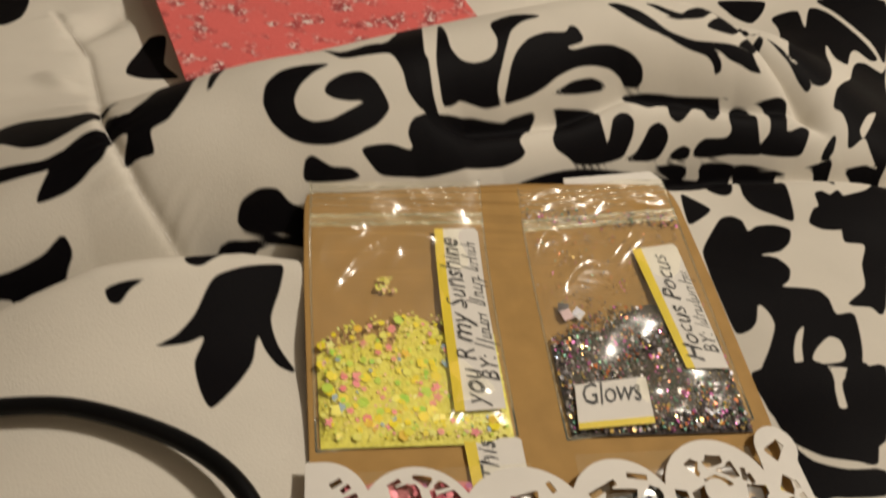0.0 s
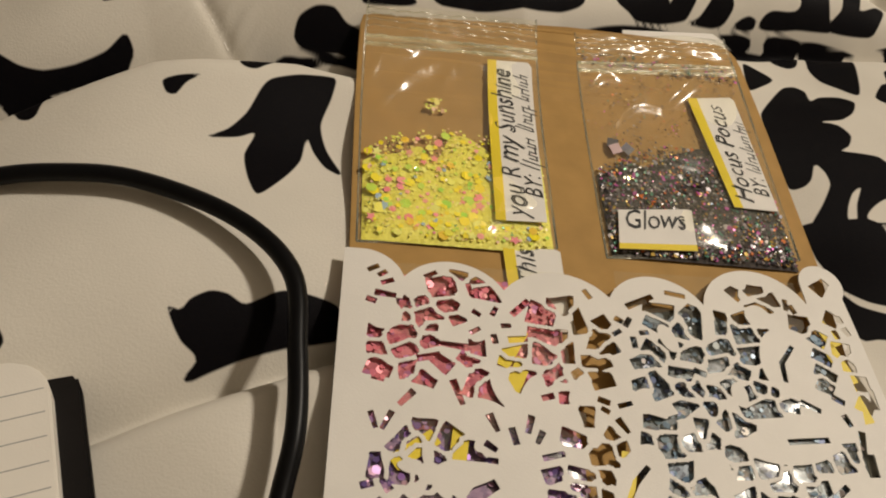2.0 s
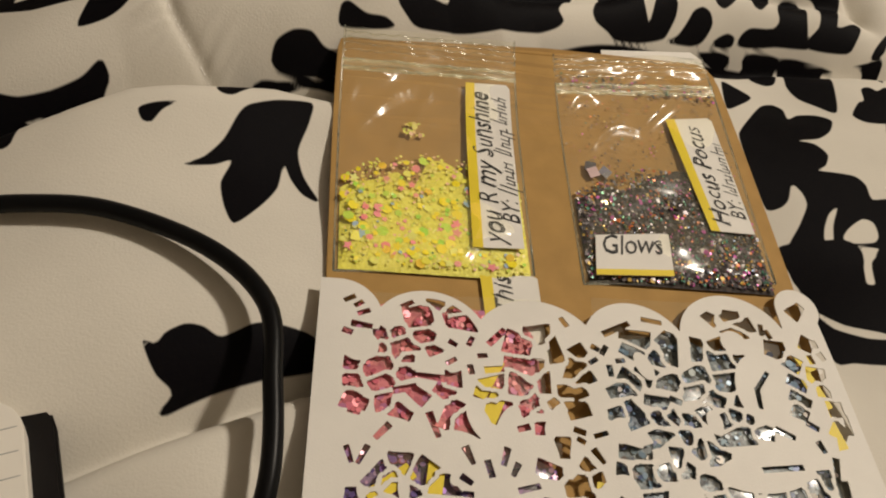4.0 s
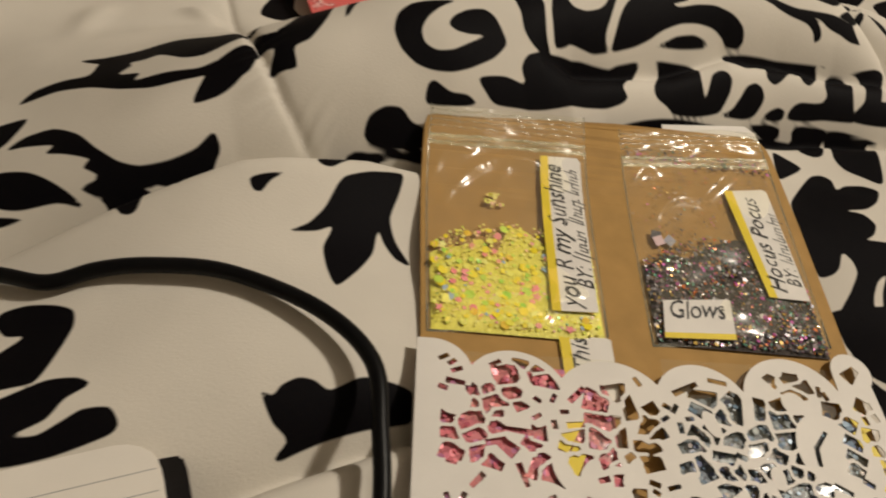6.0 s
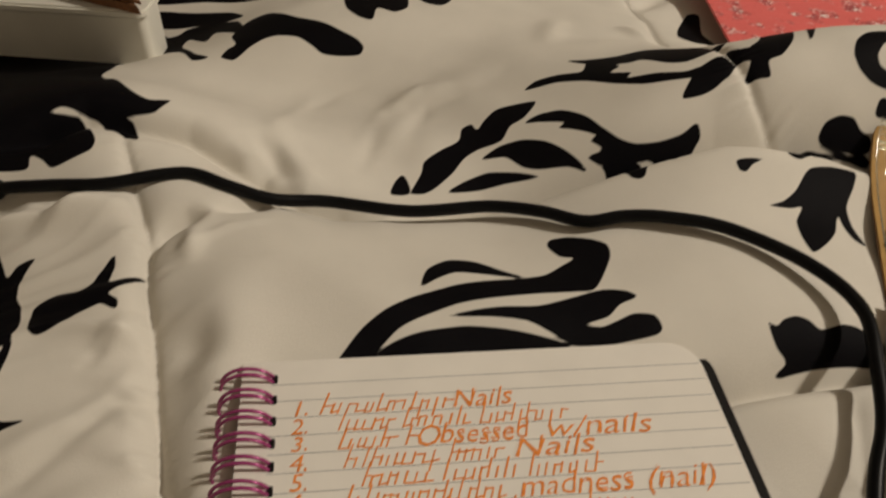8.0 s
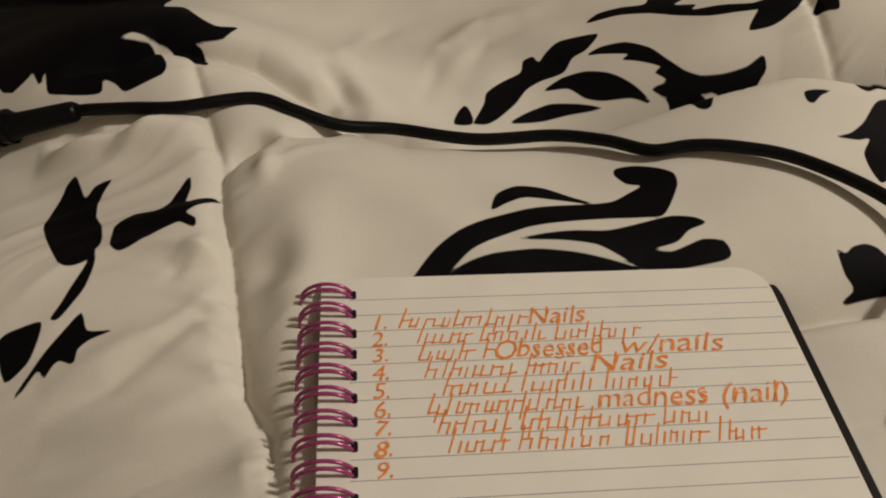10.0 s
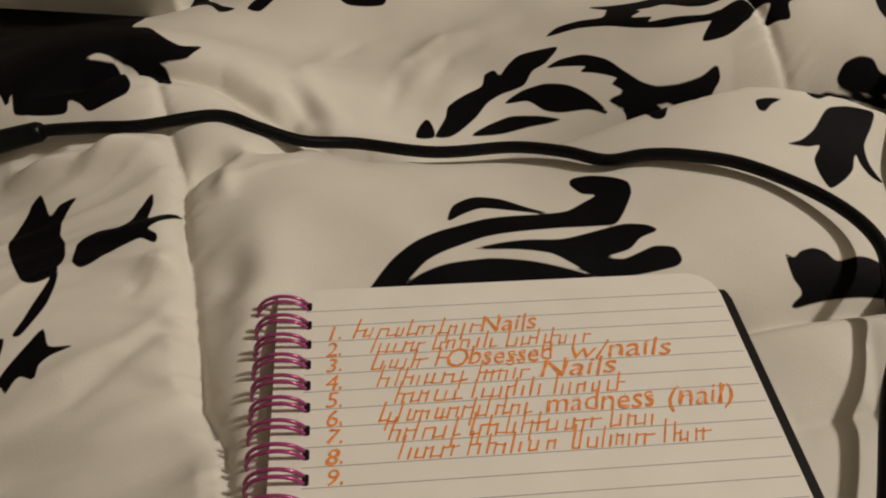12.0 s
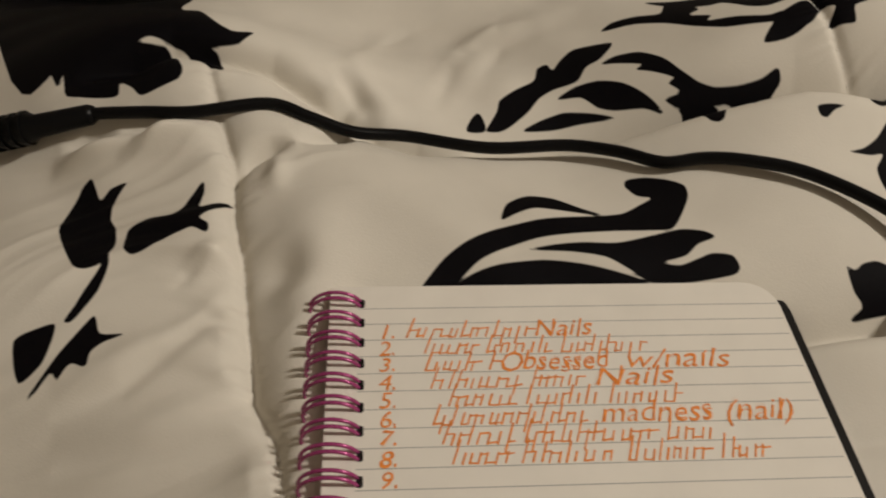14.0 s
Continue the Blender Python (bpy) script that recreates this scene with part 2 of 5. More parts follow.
def tube(points, r, sides=8, closed=False):
    """A round rod along a line of places."""
    bm, rings, n = bmesh.new(), [], len(points)
    pts = [Vector(p) for p in points]
    side = None
    for i, p in enumerate(pts):
        ahead = (pts[min(i + 1, n - 1)] - pts[max(i - 1, 0)]).normalized()
        side = (side - ahead * side.dot(ahead)).normalized() if side else ahead.orthogonal().normalized()
        other = ahead.cross(side)
        rad = r[i] if isinstance(r, (list, tuple)) else r
        rings.append([bm.verts.new(p + rad * (math.cos(2 * math.pi * k / sides) * side + math.sin(2 * math.pi * k / sides) * other)) for k in range(sides)])
    for a, b in zip(rings, rings[1:]):
        for k in range(sides):
            bm.faces.new((a[k], a[(k + 1) % sides], b[(k + 1) % sides], b[k]))
    bm.faces.new(rings[0][::-1])
    bm.faces.new(rings[-1])
    return bm


def glide(points, n=6):
    """A smooth line through the places given."""
    p = [Vector(q) for q in points]
    p = [2 * p[0] - p[1], *p, 2 * p[-1] - p[-2]]
    out = []
    for i in range(1, len(p) - 2):
        for k in range(n):
            t = k / n
            out.append(0.5 * (2 * p[i] + (p[i + 1] - p[i - 1]) * t + (2 * p[i - 1] - 5 * p[i] + 4 * p[i + 1] - p[i + 2]) * t * t + (3 * p[i] - p[i - 1] - 3 * p[i + 1] + p[i + 2]) * t ** 3))
    return out + [p[-2]]


def writing(text, m, size, material, parent, width=0.0, shear=0.2, thick=0.0):
    """Words in the built-in font as a mesh; width: stretched to that length."""
    fc = bpy.data.curves.new("writing", "FONT")
    fc.body, fc.size, fc.shear, fc.extrude, fc.offset = text, size, shear, 0.00004, thick
    fc.resolution_u = 2
    ob = bpy.data.objects.new("writing", fc)
    scene.collection.objects.link(ob)
    me = bpy.data.meshes.new_from_object(ob.evaluated_get(bpy.context.evaluated_depsgraph_get()))
    bpy.data.objects.remove(ob)
    bpy.data.curves.remove(fc)
    co = np.array([v.co for v in me.vertices])
    if width and len(co):
        me.transform(Matrix.Diagonal((width / max(1e-6, co[:, 0].max()), 1, 1, 1)))
    bm, rng, seen = bmesh.new(), random.Random(text), set()
    bm.from_mesh(me)
    for start in list(bm.verts):
        if start in seen:
            continue
        letter, todo = [], [start]
        seen.add(start)
        while todo:
            v = todo.pop()
            letter.append(v)
            for e in v.link_edges:
                o = e.other_vert(v)
                if o not in seen:
                    seen.add(o)
                    todo.append(o)
        mid = sum((v.co for v in letter), Vector()) / len(letter)
        turn, rise, big = rng.gauss(0, 0.07), size * rng.gauss(0.0, 0.035), rng.uniform(0.92, 1.14)
        for v in letter:
            d = (v.co - mid) * big
            v.co = mid + Vector((d.x * math.cos(turn) - d.y * math.sin(turn), d.x * math.sin(turn) + d.y * math.cos(turn) + rise, d.z / big))
    bm.to_mesh(me)
    bm.free()
    me.transform(m)
    me.materials.clear()
    me.materials.append(material)
    out = new("writing", me)
    out.parent = parent
    return out


def bars(length, m, size, material, parent, seed):
    """Writing that is not given: leaning bars of its size, in words."""
    rng, x, bm, w, word = random.Random(seed), 0.0, bmesh.new(), size * 0.052, 0

    def stroke(p, q):
        n = Vector((p[1] - q[1], q[0] - p[0])).normalized() * w * rng.uniform(0.42, 0.60)
        bm.faces.new([bm.verts.new(m @ Vector((c[0] + k * n.x, c[1] + k * n.y, 0))) for c, k in ((p, -1), (q, -1), (q, 1), (p, 1))])

    while x < length:
        h = size * (rng.choice((0.72, 0.80)) if word == 0 else rng.choice((0.34, 0.38, 0.42, 0.36, 0.68, 0.40)))
        drop = size * (0.28 if word and rng.random() < 0.08 else rng.uniform(-0.03, 0.03))
        pitch = size * rng.uniform(0.17, 0.30)
        stroke((x - drop * 0.35, -drop), (x + h * 0.35, h))
        if rng.random() < 0.6:
            y = size * rng.choice((0.02, 0.05, 0.30, 0.34))
            stroke((x + y * 0.35, y), (x + y * 0.35 + pitch, y + size * rng.uniform(-0.02, 0.06)))
        x, word = x + pitch, word + 1
        if word > 6 and rng.random() < 0.25:
            x, word = x + size * 0.28, 0
    return tagged(part("writing", bm, material, parent), kind="stuff")


# ---- room ----
def room_piece(name, x0, y0, z0, x1, y1, z1, material):
    bm = prism([(x0, y0), (x1, y0), (x1, y1), (x0, y1)], z0, z1)
    return tagged(part(name, bm, material, None), kind="structure")


room_piece("floor", -2.4, -1.9, -0.70, 2.2, 2.3, -0.60, CARPET)
room_piece("ceiling", -2.4, -1.9, 1.80, 2.2, 2.3, 1.90, CEIL)
room_piece("wall_north", -2.4, 2.3, -0.70, 2.2, 2.4, 1.90, WALL)
room_piece("wall_south", -2.4, -2.0, -0.70, 2.2, -1.9, 1.90, WALL)
room_piece("wall_west", -2.5, -2.0, -0.70, -2.4, 2.4, 1.90, WALL)
room_piece("wall_east", 2.2, -2.0, -0.70, 2.3, 2.4, 1.90, WALL)

lamp = thing("ceiling_lamp", "round frosted glass ceiling lamp, switched on", "lamp", pose(LAMP_AT[0], LAMP_AT[1], 1.80))
part("rose", prism([(0.09 * math.cos(a * 0.2618), 0.09 * math.sin(a * 0.2618)) for a in range(24)], -0.02, 0.0, 0.004), WIRE, lamp, "metal rose on the ceiling")
bm = bmesh.new()
bmesh.ops.create_uvsphere(bm, u_segments=24, v_segments=12, radius=0.14, matrix=Matrix.Translation((0, 0, -0.01)) @ Matrix.Diagonal((1, 1, 0.6, 1)))
bmesh.ops.delete(bm, geom=[v for v in bm.verts if v.co.z > -0.012], context="VERTS")
part("shade", bm, GLASS_SHADE, lamp, "frosted glass shade", True)

bed = thing("bed", "dark wooden bed with a mattress under the comforter", "bed", pose(-0.15, 0.2, -0.60))
part("mattress", prism(rounded(-0.95, -0.95, 0.95, 0.95, 0.08), 0.28, 0.55, 0.03), SHEET, bed, "white mattress")
part("bed_frame", prism(rounded(-0.98, -0.98, 0.98, 0.98, 0.02), 0.16, 0.28, 0.008), WOOD, bed)
for sx in (-0.9, 0.9):
    for sy in (-0.9, 0.9):
        part("leg", prism(rounded(sx - 0.04, sy - 0.04, sx + 0.04, sy + 0.04, 0.01), 0.0, 0.16), WOOD, bed)


# ---- comforter ----
# creases of the quilt: depth, softness on the near and the far side, the line that each one follows
CREASES = [
    (0.021, 0.0035, 0.0110, [(-0.200, -0.076), (-0.138, -0.054), (-0.061, -0.025), (-0.020, -0.018), (0.010, -0.018), (0.040, -0.011), (0.058, -0.002)]),
    (0.013, 0.0050, 0.0060, [(0.040, -0.009), (0.070, 0.008), (0.100, 0.020), (0.133, 0.0315), (0.165, 0.0365), (0.200, 0.0370), (0.235, 0.034), (0.265, 0.028)]),
    (0.013, 0.0048, 0.0055, [(0.040, 0.020), (0.055, 0.0245), (0.070, 0.0295), (0.094, 0.0385), (0.122, 0.0530), (0.148, 0.0570), (0.175, 0.0590), (0.210, 0.0600)]),
    (0.013, 0.0080, 0.0060, [(0.216, 0.050), (0.209, 0.064), (0.205, 0.073), (0.199, 0.081), (0.192, 0.089), (0.182, 0.098), (0.168, 0.108)]),
    (0.013, 0.0080, 0.0040, [(-0.335, -0.095), (-0.303, -0.073), (-0.266, -0.067), (-0.218, -0.077), (-0.185, -0.072)]),
    (0.014, 0.0032, 0.0100, [(-0.130, -0.160), (-0.060, -0.136), (-0.010, -0.117), (0.060, -0.100)]),
    (0.0018, 0.0032, 0.0036, [(-0.107, 0.163), (-0.088, 0.126), (-0.0665, 0.040), (-0.0607, 0.0176), (-0.0551, 0.0044), (-0.0482, -0.0075), (-0.0425, -0.0141), (-0.0370, -0.0200)]),
    (0.0056, 0.0034, 0.0062, [(-0.285, -0.080), (-0.2712, -0.1020), (-0.2604, -0.1173), (-0.2526, -0.1364), (-0.2404, -0.1582), (-0.2292, -0.1815), (-0.2173, -0.2056), (-0.2041, -0.2186), (-0.195, -0.236)]),
    (0.003, 0.0040, 0.0070, [(-0.050, -0.172), (-0.016, -0.157), (-0.018, -0.128)]),
]
LEAN_Q, STEP_U, STEP_V, SOFT_U, SOFT_V = 0.27, 0.075, 0.040, 0.060, 0.031


def line_distance(x, y, line):
    """Distance from a grid of places to a polyline, how far along it the nearest place is (0 to 1), and whether it lies on its left."""
    best, along, left, n = np.full(np.shape(x), 9.0), np.zeros(np.shape(x)), np.zeros(np.shape(x), bool), len(line) - 1
    for i in range(n):
        (ax, ay), (bx, by) = line[i], line[i + 1]
        dx, dy = bx - ax, by - ay
        s = np.clip(((x - ax) * dx + (y - ay) * dy) / (dx * dx + dy * dy), 0, 1)
        d = np.hypot(x - ax - s * dx, y - ay - s * dy)
        along = np.where(d < best, (i + s) / n, along)
        left = np.where(d < best, dx * (y - ay) - dy * (x - ax) > 0, left)
        best = np.minimum(d, best)
    return best, along, left


def crease_depth(x, y):
    total = np.zeros(np.shape(x))
    for depth, near, far, line in CREASES:
        d, s, left = line_distance(x, y, line)
        ends = np.clip(np.minimum(s, 1 - s) * 6 + 0.15, 0, 1)
        total = total - depth * ends * np.exp(-(np.sqrt(d * d + 1.5e-6) - 0.0012) / np.where(left, far, near))
    return total


def loft_shape(x, y, i, j):
    u = x * math.cos(LEAN_Q) + y * math.sin(LEAN_Q)
    v = y * math.cos(LEAN_Q) - x * math.sin(LEAN_Q)
    return np.exp(-(((u + 0.375 - i * STEP_U) / SOFT_U) ** 2 + ((v + 0.17 - j * STEP_V) / SOFT_V) ** 2) / 2)

# loft of the filling, in millimetres, over a leaning lattice
LOFT = [
    [-10, 5, 16, 6, 0, -1, 5, -3, -4, -1],
    [-3, 12, -2, -17, 14, -3, 1, 7, -2, -3],
    [20, 2, 8, 20, 7, 14, -15, 6, -3, -14],
    [-12, 5, 21, -13, 14, -6, 11, 4, 6, -8],
    [7, 23, -8, 4, 24, -2, 19, -31, 16, -6],
    [4, 30, 3, 1, 10, 37, 12, 29, 20, -19],
    [12, 0, -17, 14, 11, -3, 18, 19, 1, 1],
    [0, 6, 11, -3, 8, -5, -10, -19, -19, -2],
    [-16, -10, 16, -1, 5, -3, 0, 12, -2, -1],
    [-4, -3, 4, 0, 2, -2, -3, -12, -7, -1],
]
# drawn-up wrinkles: from, to, height, breadth
WRINKLES = [
    (-0.3318, -0.1291, -0.2952, -0.1138, 0.004, 0.0035), (-0.3056, -0.1234, -0.2694, -0.1058, 0.003, 0.003),
    (-0.3303, -0.1221, -0.3072, -0.1129, -0.003, 0.003), (-0.2556, -0.1696, -0.2434, -0.152, 0.0025, 0.003), (-0.2603, -0.1181, -0.2432, -0.104, -0.003, 0.0035), (-0.2432, -0.104, -0.2209, -0.087, -0.002, 0.003),
    (-0.2443, -0.1096, -0.2394, -0.1313, 0.002, 0.003), (-0.2315, -0.1501, -0.2168, -0.17, -0.003, 0.006),
]
WRINKLES += [
    (-0.246, -0.0524, -0.2201, -0.0724, -0.0035, 0.0035), (-0.25, -0.0605, -0.2309, -0.0716, 0.002, 0.004), (-0.1939, -0.0408, -0.1961, 0.0064, 0.0014, 0.006),
    (-0.1961, 0.0064, -0.1766, 0.0227, 0.0012, 0.006), (-0.178, -0.0102, -0.1795, -0.0502, 0.0012, 0.007), (-0.2033, -0.0008, -0.1907, 0.0253, 0.0014, 0.006),
    (-0.1907, 0.0253, -0.1535, 0.0289, 0.0012, 0.006), (-0.2417, -0.0645, -0.2303, -0.072, -0.003, 0.0035), (-0.1023, 0.131, -0.0738, 0.1745, -0.003, 0.005),
    (-0.1043, 0.1045, -0.0816, 0.0867, 0.0025, 0.004), (-0.1352, 0.1107, -0.1383, 0.0558, 0.0015, 0.005),
]
# long soft folds in the cloth: height, breadth, line
FOLDS = [
    (0.0022, 0.004, [(-0.3318, -0.1307), (-0.3013, -0.1199), (-0.2715, -0.1041)]), (-0.002, 0.003, [(-0.3346, -0.1245), (-0.3053, -0.1157), (-0.2728, -0.1033)]),
    (-0.004, 0.0045, [(-0.2746, -0.2230), (-0.2576, -0.2109), (-0.2449, -0.1919), (-0.2389, -0.1795)]), (0.003, 0.006, [(-0.2786, -0.2151), (-0.2625, -0.2051), (-0.2496, -0.1908)]),
    (0.0035, 0.007, [(-0.2718, -0.2287), (-0.2444, -0.2193), (-0.2210, -0.2046)]), (-0.003, 0.005, [(-0.2670, -0.2376), (-0.2393, -0.2281), (-0.2146, -0.2159)]),
    (-0.009, 0.0030, [(-0.2585, -0.1266), (-0.2557, -0.1183), (-0.2490, -0.1073), (-0.2413, -0.1034)]), (-0.006, 0.0030, [(-0.2413, -0.1034), (-0.2289, -0.0908), (-0.2169, -0.0736)]),
    (0.002, 0.003, [(-0.2523, -0.1321), (-0.2421, -0.1225), (-0.2321, -0.1102), (-0.2170, -0.0985)]), (-0.003, 0.009, [(-0.2314, -0.1657), (-0.2223, -0.1758), (-0.2149, -0.1803)]),
    (0.003, 0.006, [(-0.2435, -0.0351), (-0.2276, -0.0567), (-0.2138, -0.0673)]), (0.0018, 0.004, [(-0.2977, -0.1241), (-0.2818, -0.1172), (-0.2687, -0.1083)]),
    (-0.002, 0.003, [(-0.2569, -0.1760), (-0.2520, -0.1647), (-0.2470, -0.1530)]), (0.002, 0.004, [(-0.2531, -0.1971), (-0.2452, -0.1849), (-0.2387, -0.1687)]),
    (0.0022, 0.006, [(-0.2350, -0.0719), (-0.2423, -0.0279), (-0.2439, 0.0185)]), (-0.004, 0.0045, [(-0.2497, -0.0571), (-0.2406, -0.0662), (-0.2330, -0.0701)]),
    (0.0022, 0.005, [(-0.2019, 0.0005), (-0.1920, 0.0200), (-0.1632, 0.0219)]), (-0.0016, 0.005, [(-0.2436, -0.0068), (-0.2320, 0.0163), (-0.2160, 0.0251)]),
    (0.002, 0.006, [(-0.2043, -0.0349), (-0.2059, 0.0010), (-0.1961, 0.0187)]), (-0.0018, 0.005, [(-0.1883, -0.0237), (-0.1849, 0.0054), (-0.1675, 0.0110)]),
    (-0.002, 0.005, [(-0.2019, -0.0544), (-0.2019, -0.0295), (-0.2050, -0.0095)]), (0.0150, 0.017, [(-0.2260, -0.1250), (-0.2150, -0.1650), (-0.1850, -0.2500), (-0.1650, -0.3100)]),
]


def quilt_height(x, y):
    """Height of the comforter's upper side."""
    x, y = np.asarray(x, float), np.asarray(y, float)
    z = crease_depth(x, y)
    for j, row in enumerate(LOFT):
        for i, mm in enumerate(row):
            z = z + 0.001 * mm * loft_shape(x, y, i, j)
    for ax, ay, bx, by, h, w in WRINKLES:
        d, s, _ = line_distance(x, y, [(ax, ay), (bx, by)])
        z = z + h * np.exp(-(d / (1.35 * w)) ** 2) * np.sin(np.pi * s) ** 1.5 * 1.5
    for h, w, line in FOLDS:
        d, s, _ = line_distance(x, y, line)
        z = z + 0.5 * h * np.exp(-(d / (0.8 * w)) ** 2) * np.sin(np.pi * np.clip(s, 0, 1)) ** 0.8
    for depth, near, far, line in (CREASES[6], CREASES[7]):
        d, s, left = line_distance(x, y, line)
        pucker = np.sin(s * 83 + 4.5 * np.sin(s * 17 + 1) + 2.0 * np.sin(s * 53)) * (0.5 + 0.5 * np.sin(s * 13 + left * 2.1))
        z = z + 0.0007 * pucker * np.exp(-((d - 0.004) / 0.006) ** 2)
        tick = np.sin(s * 300 + 3 * np.sin(s * 37) + left * 1.3) * (0.6 + 0.4 * np.sin(s * 29))
        z = z + 0.0003 * tick * np.exp(-((d - 0.0024) / 0.002) ** 2) - 0.0014 * np.exp(-(d / 0.0015) ** 2)
    # creases drawn out from the long seam, slanting down the panel
    d, s, left = line_distance(x, y, CREASES[7][3])
    slant = (0.50 * x - 0.87 * y) + 0.012 * np.sin(x * 45 + 1.0) + 0.006 * np.sin(y * 70 + x * 40)
    for pitch, height, phase in ((150, 0.0034, 0.4), (283, 0.0025, 2.1), (470, 0.0012, 4.0)):
        crest = (0.5 + 0.5 * np.sin(slant * pitch + phase + 1.4 * np.sin(s * 9 + phase))) ** 3
        z = z + np.where(left, 0.0, height) * crest * np.clip(d / 0.008, 0, 1) * np.exp(-d / 0.045) * np.clip((-0.098 - y) / 0.02, 0, 1) * (0.6 + 0.4 * np.sin(s * 21 + pitch))
    z = z + 0.0007 * np.sin(x * 61 + 2.2 * np.sin(y * 47)) * np.sin(y * 83 + 1.7 * np.sin(x * 39))
    return z


def spread(a, b, c, d, fine, coarse):
    return np.concatenate([np.arange(a, b, coarse), np.arange(b, c, fine), np.arange(c, d + 0.001, coarse)])


QX, QY = spread(-1.13, -0.46, 0.36, 0.83, 0.0011, 0.03), spread(-0.78, -0.27, 0.26, 1.18, 0.0011, 0.03)
GX, GY = np.meshgrid(QX, QY)
PRINT = np.full(GX.shape, -0.02)


def ink(sign, outline):
    """Adds one motif of the print, drawn as a smooth closed line in millimetres; sign -1 leaves cloth bare again."""
    p, n, line = np.array(outline, float) / 1000, len(outline), []
    for i in range(n):
        a, b, c, d = p[i - 1], p[i], p[(i + 1) % n], p[(i + 2) % n]
        for t in (0.0, 0.25, 0.5, 0.75):
            smooth = 0.5 * (2 * b + (c - a) * t + (2 * a - 5 * b + 4 * c - d) * t * t + (3 * b - a - 3 * c + d) * t ** 3)
            line.append(0.7 * smooth + 0.3 * (b + (c - b) * t))
    line = np.array(line)
    lo, hi = line.min(0) - 0.006, line.max(0) + 0.006
    i0, i1 = np.searchsorted(QX, (lo[0], hi[0]))
    j0, j1 = np.searchsorted(QY, (lo[1], hi[1]))
    x, y = GX[j0:j1, i0:i1], GY[j0:j1, i0:i1]
    far, inside = np.full(x.shape, 9.0), np.zeros(x.shape, bool)
    for (ax, ay), (bx, by) in zip(line, np.roll(line, -1, 0)):
        dx, dy = bx - ax, by - ay
        s = np.clip(((x - ax) * dx + (y - ay) * dy) / max(dx * dx + dy * dy, 1e-12), 0, 1)
        far = np.minimum(far, np.hypot(x - ax - s * dx, y - ay - s * dy))
        if abs(dy) > 1e-12:
            inside ^= ((ay > y) != (by > y)) & (x < ax + (y - ay) * dx / dy)
    signed = np.where(inside, far, -far)
    old = PRINT[j0:j1, i0:i1]
    PRINT[j0:j1, i0:i1] = np.maximum(old, signed) if sign > 0 else np.minimum(old, -signed)


ink(1, [(-42.8, -54.9), (-37.4, -51.4), (-32.6, -45.3), (-29.0, -37.0), (-26.2, -33.4), (-18.2, -29.6), (-8.4, -27.6), (-9.2, -34.6), (-12.2, -44.0), (-10.4, -52.0), (-5.6, -60.6), (-10.4, -58.8), (-13.9, -54.0), (-16.1, -49.3), (-17.4, -57.9), (-21.5, -65.9), (-27.6, -73.6), (-30.8, -67.7), (-32.5, -59.0), (-30.1, -51.4), (-34.8, -53.6)])  # three-lobed leaf
ink(1, [(-55.7, -39.8), (-51.4, -37.7), (-45.5, -36.7), (-49.2, -39.7), (-51.8, -43.7), (-54.4, -43.4)])  # bud at the fold
ink(1, [(-45.6, -110.1), (-42.6, -110.7), (-40.6, -108.0), (-36.3, -105.7), (-32.2, -106.0), (-28.3, -108.0), (-24.5, -106.2), (-20.5, -103.8), (-15.5, -102.9), (-5.7, -104.5), (-5.6, -110.9), (-10.3, -112.7), (-18.7, -115.2), (-28.3, -118.6), (-35.6, -121.8), (-40.2, -124.0), (-41.7, -123.6), (-38.6, -120.0), (-42.2, -117.2), (-44.4, -113.6)])  # bird leaf
ink(1, [(-179.2, -54.5), (-177.2, -43.9), (-177.3, -37.8), (-171.6, -29.5), (-165.6, -22.2), (-165.9, -13.6), (-162.2, -10.7), (-158.9, -15.0), (-156.7, -9.0), (-151.7, -2.2), (-136.1, 0.5), (-139.5, -10.7), (-144.8, -15.0), (-147.2, -22.9), (-156.0, -27.3), (-161.1, -32.7), (-164.4, -41.0), (-169.9, -49.4), (-173.9, -53.3)])  # feather stalk
ink(1, [(-186.8, -58.3), (-186.6, -50.8), (-184.7, -46.3), (-181.5, -49.6), (-179.5, -55.2)])  # sprout
ink(1, [(-139.0, -14.5), (-133.7, -9.9), (-124.4, -8.7), (-114.8, -14.0), (-107.2, -21.1), (-99.8, -25.7), (-92.7, -26.9), (-83.9, -25.1), (-75.4, -21.6), (-70.0, -17.4), (-67.6, -20.6), (-69.6, -24.2), (-77.8, -40.3), (-84.5, -30.1), (-95.6, -32.9), (-105.8, -33.9), (-110.9, -32.1), (-105.3, -29.6), (-110.8, -26.7), (-108.9, -24.6), (-118.4, -21.2), (-124.3, -19.7), (-122.4, -16.9), (-133.0, -14.9)])  # feather
ink(1, [(-153.9, -32.7), (-147.8, -26.0), (-138.8, -23.5), (-129.2, -25.3), (-120.5, -29.6), (-109.8, -36.2), (-118.2, -35.4), (-129.5, -36.7), (-136.7, -35.8), (-144.5, -31.5)])  # inner leaf
ink(1, [(-164.9, -50.1), (-158.9, -44.0), (-150.3, -38.8), (-138.6, -38.0), (-129.0, -39.1), (-142.4, -42.5), (-155.8, -47.5)])  # base leaf
ink(1, [(-107.3, -33.8), (-89.1, -31.6), (-88.5, -49.0), (-93.6, -49.8), (-103.0, -35.5)])  # bump
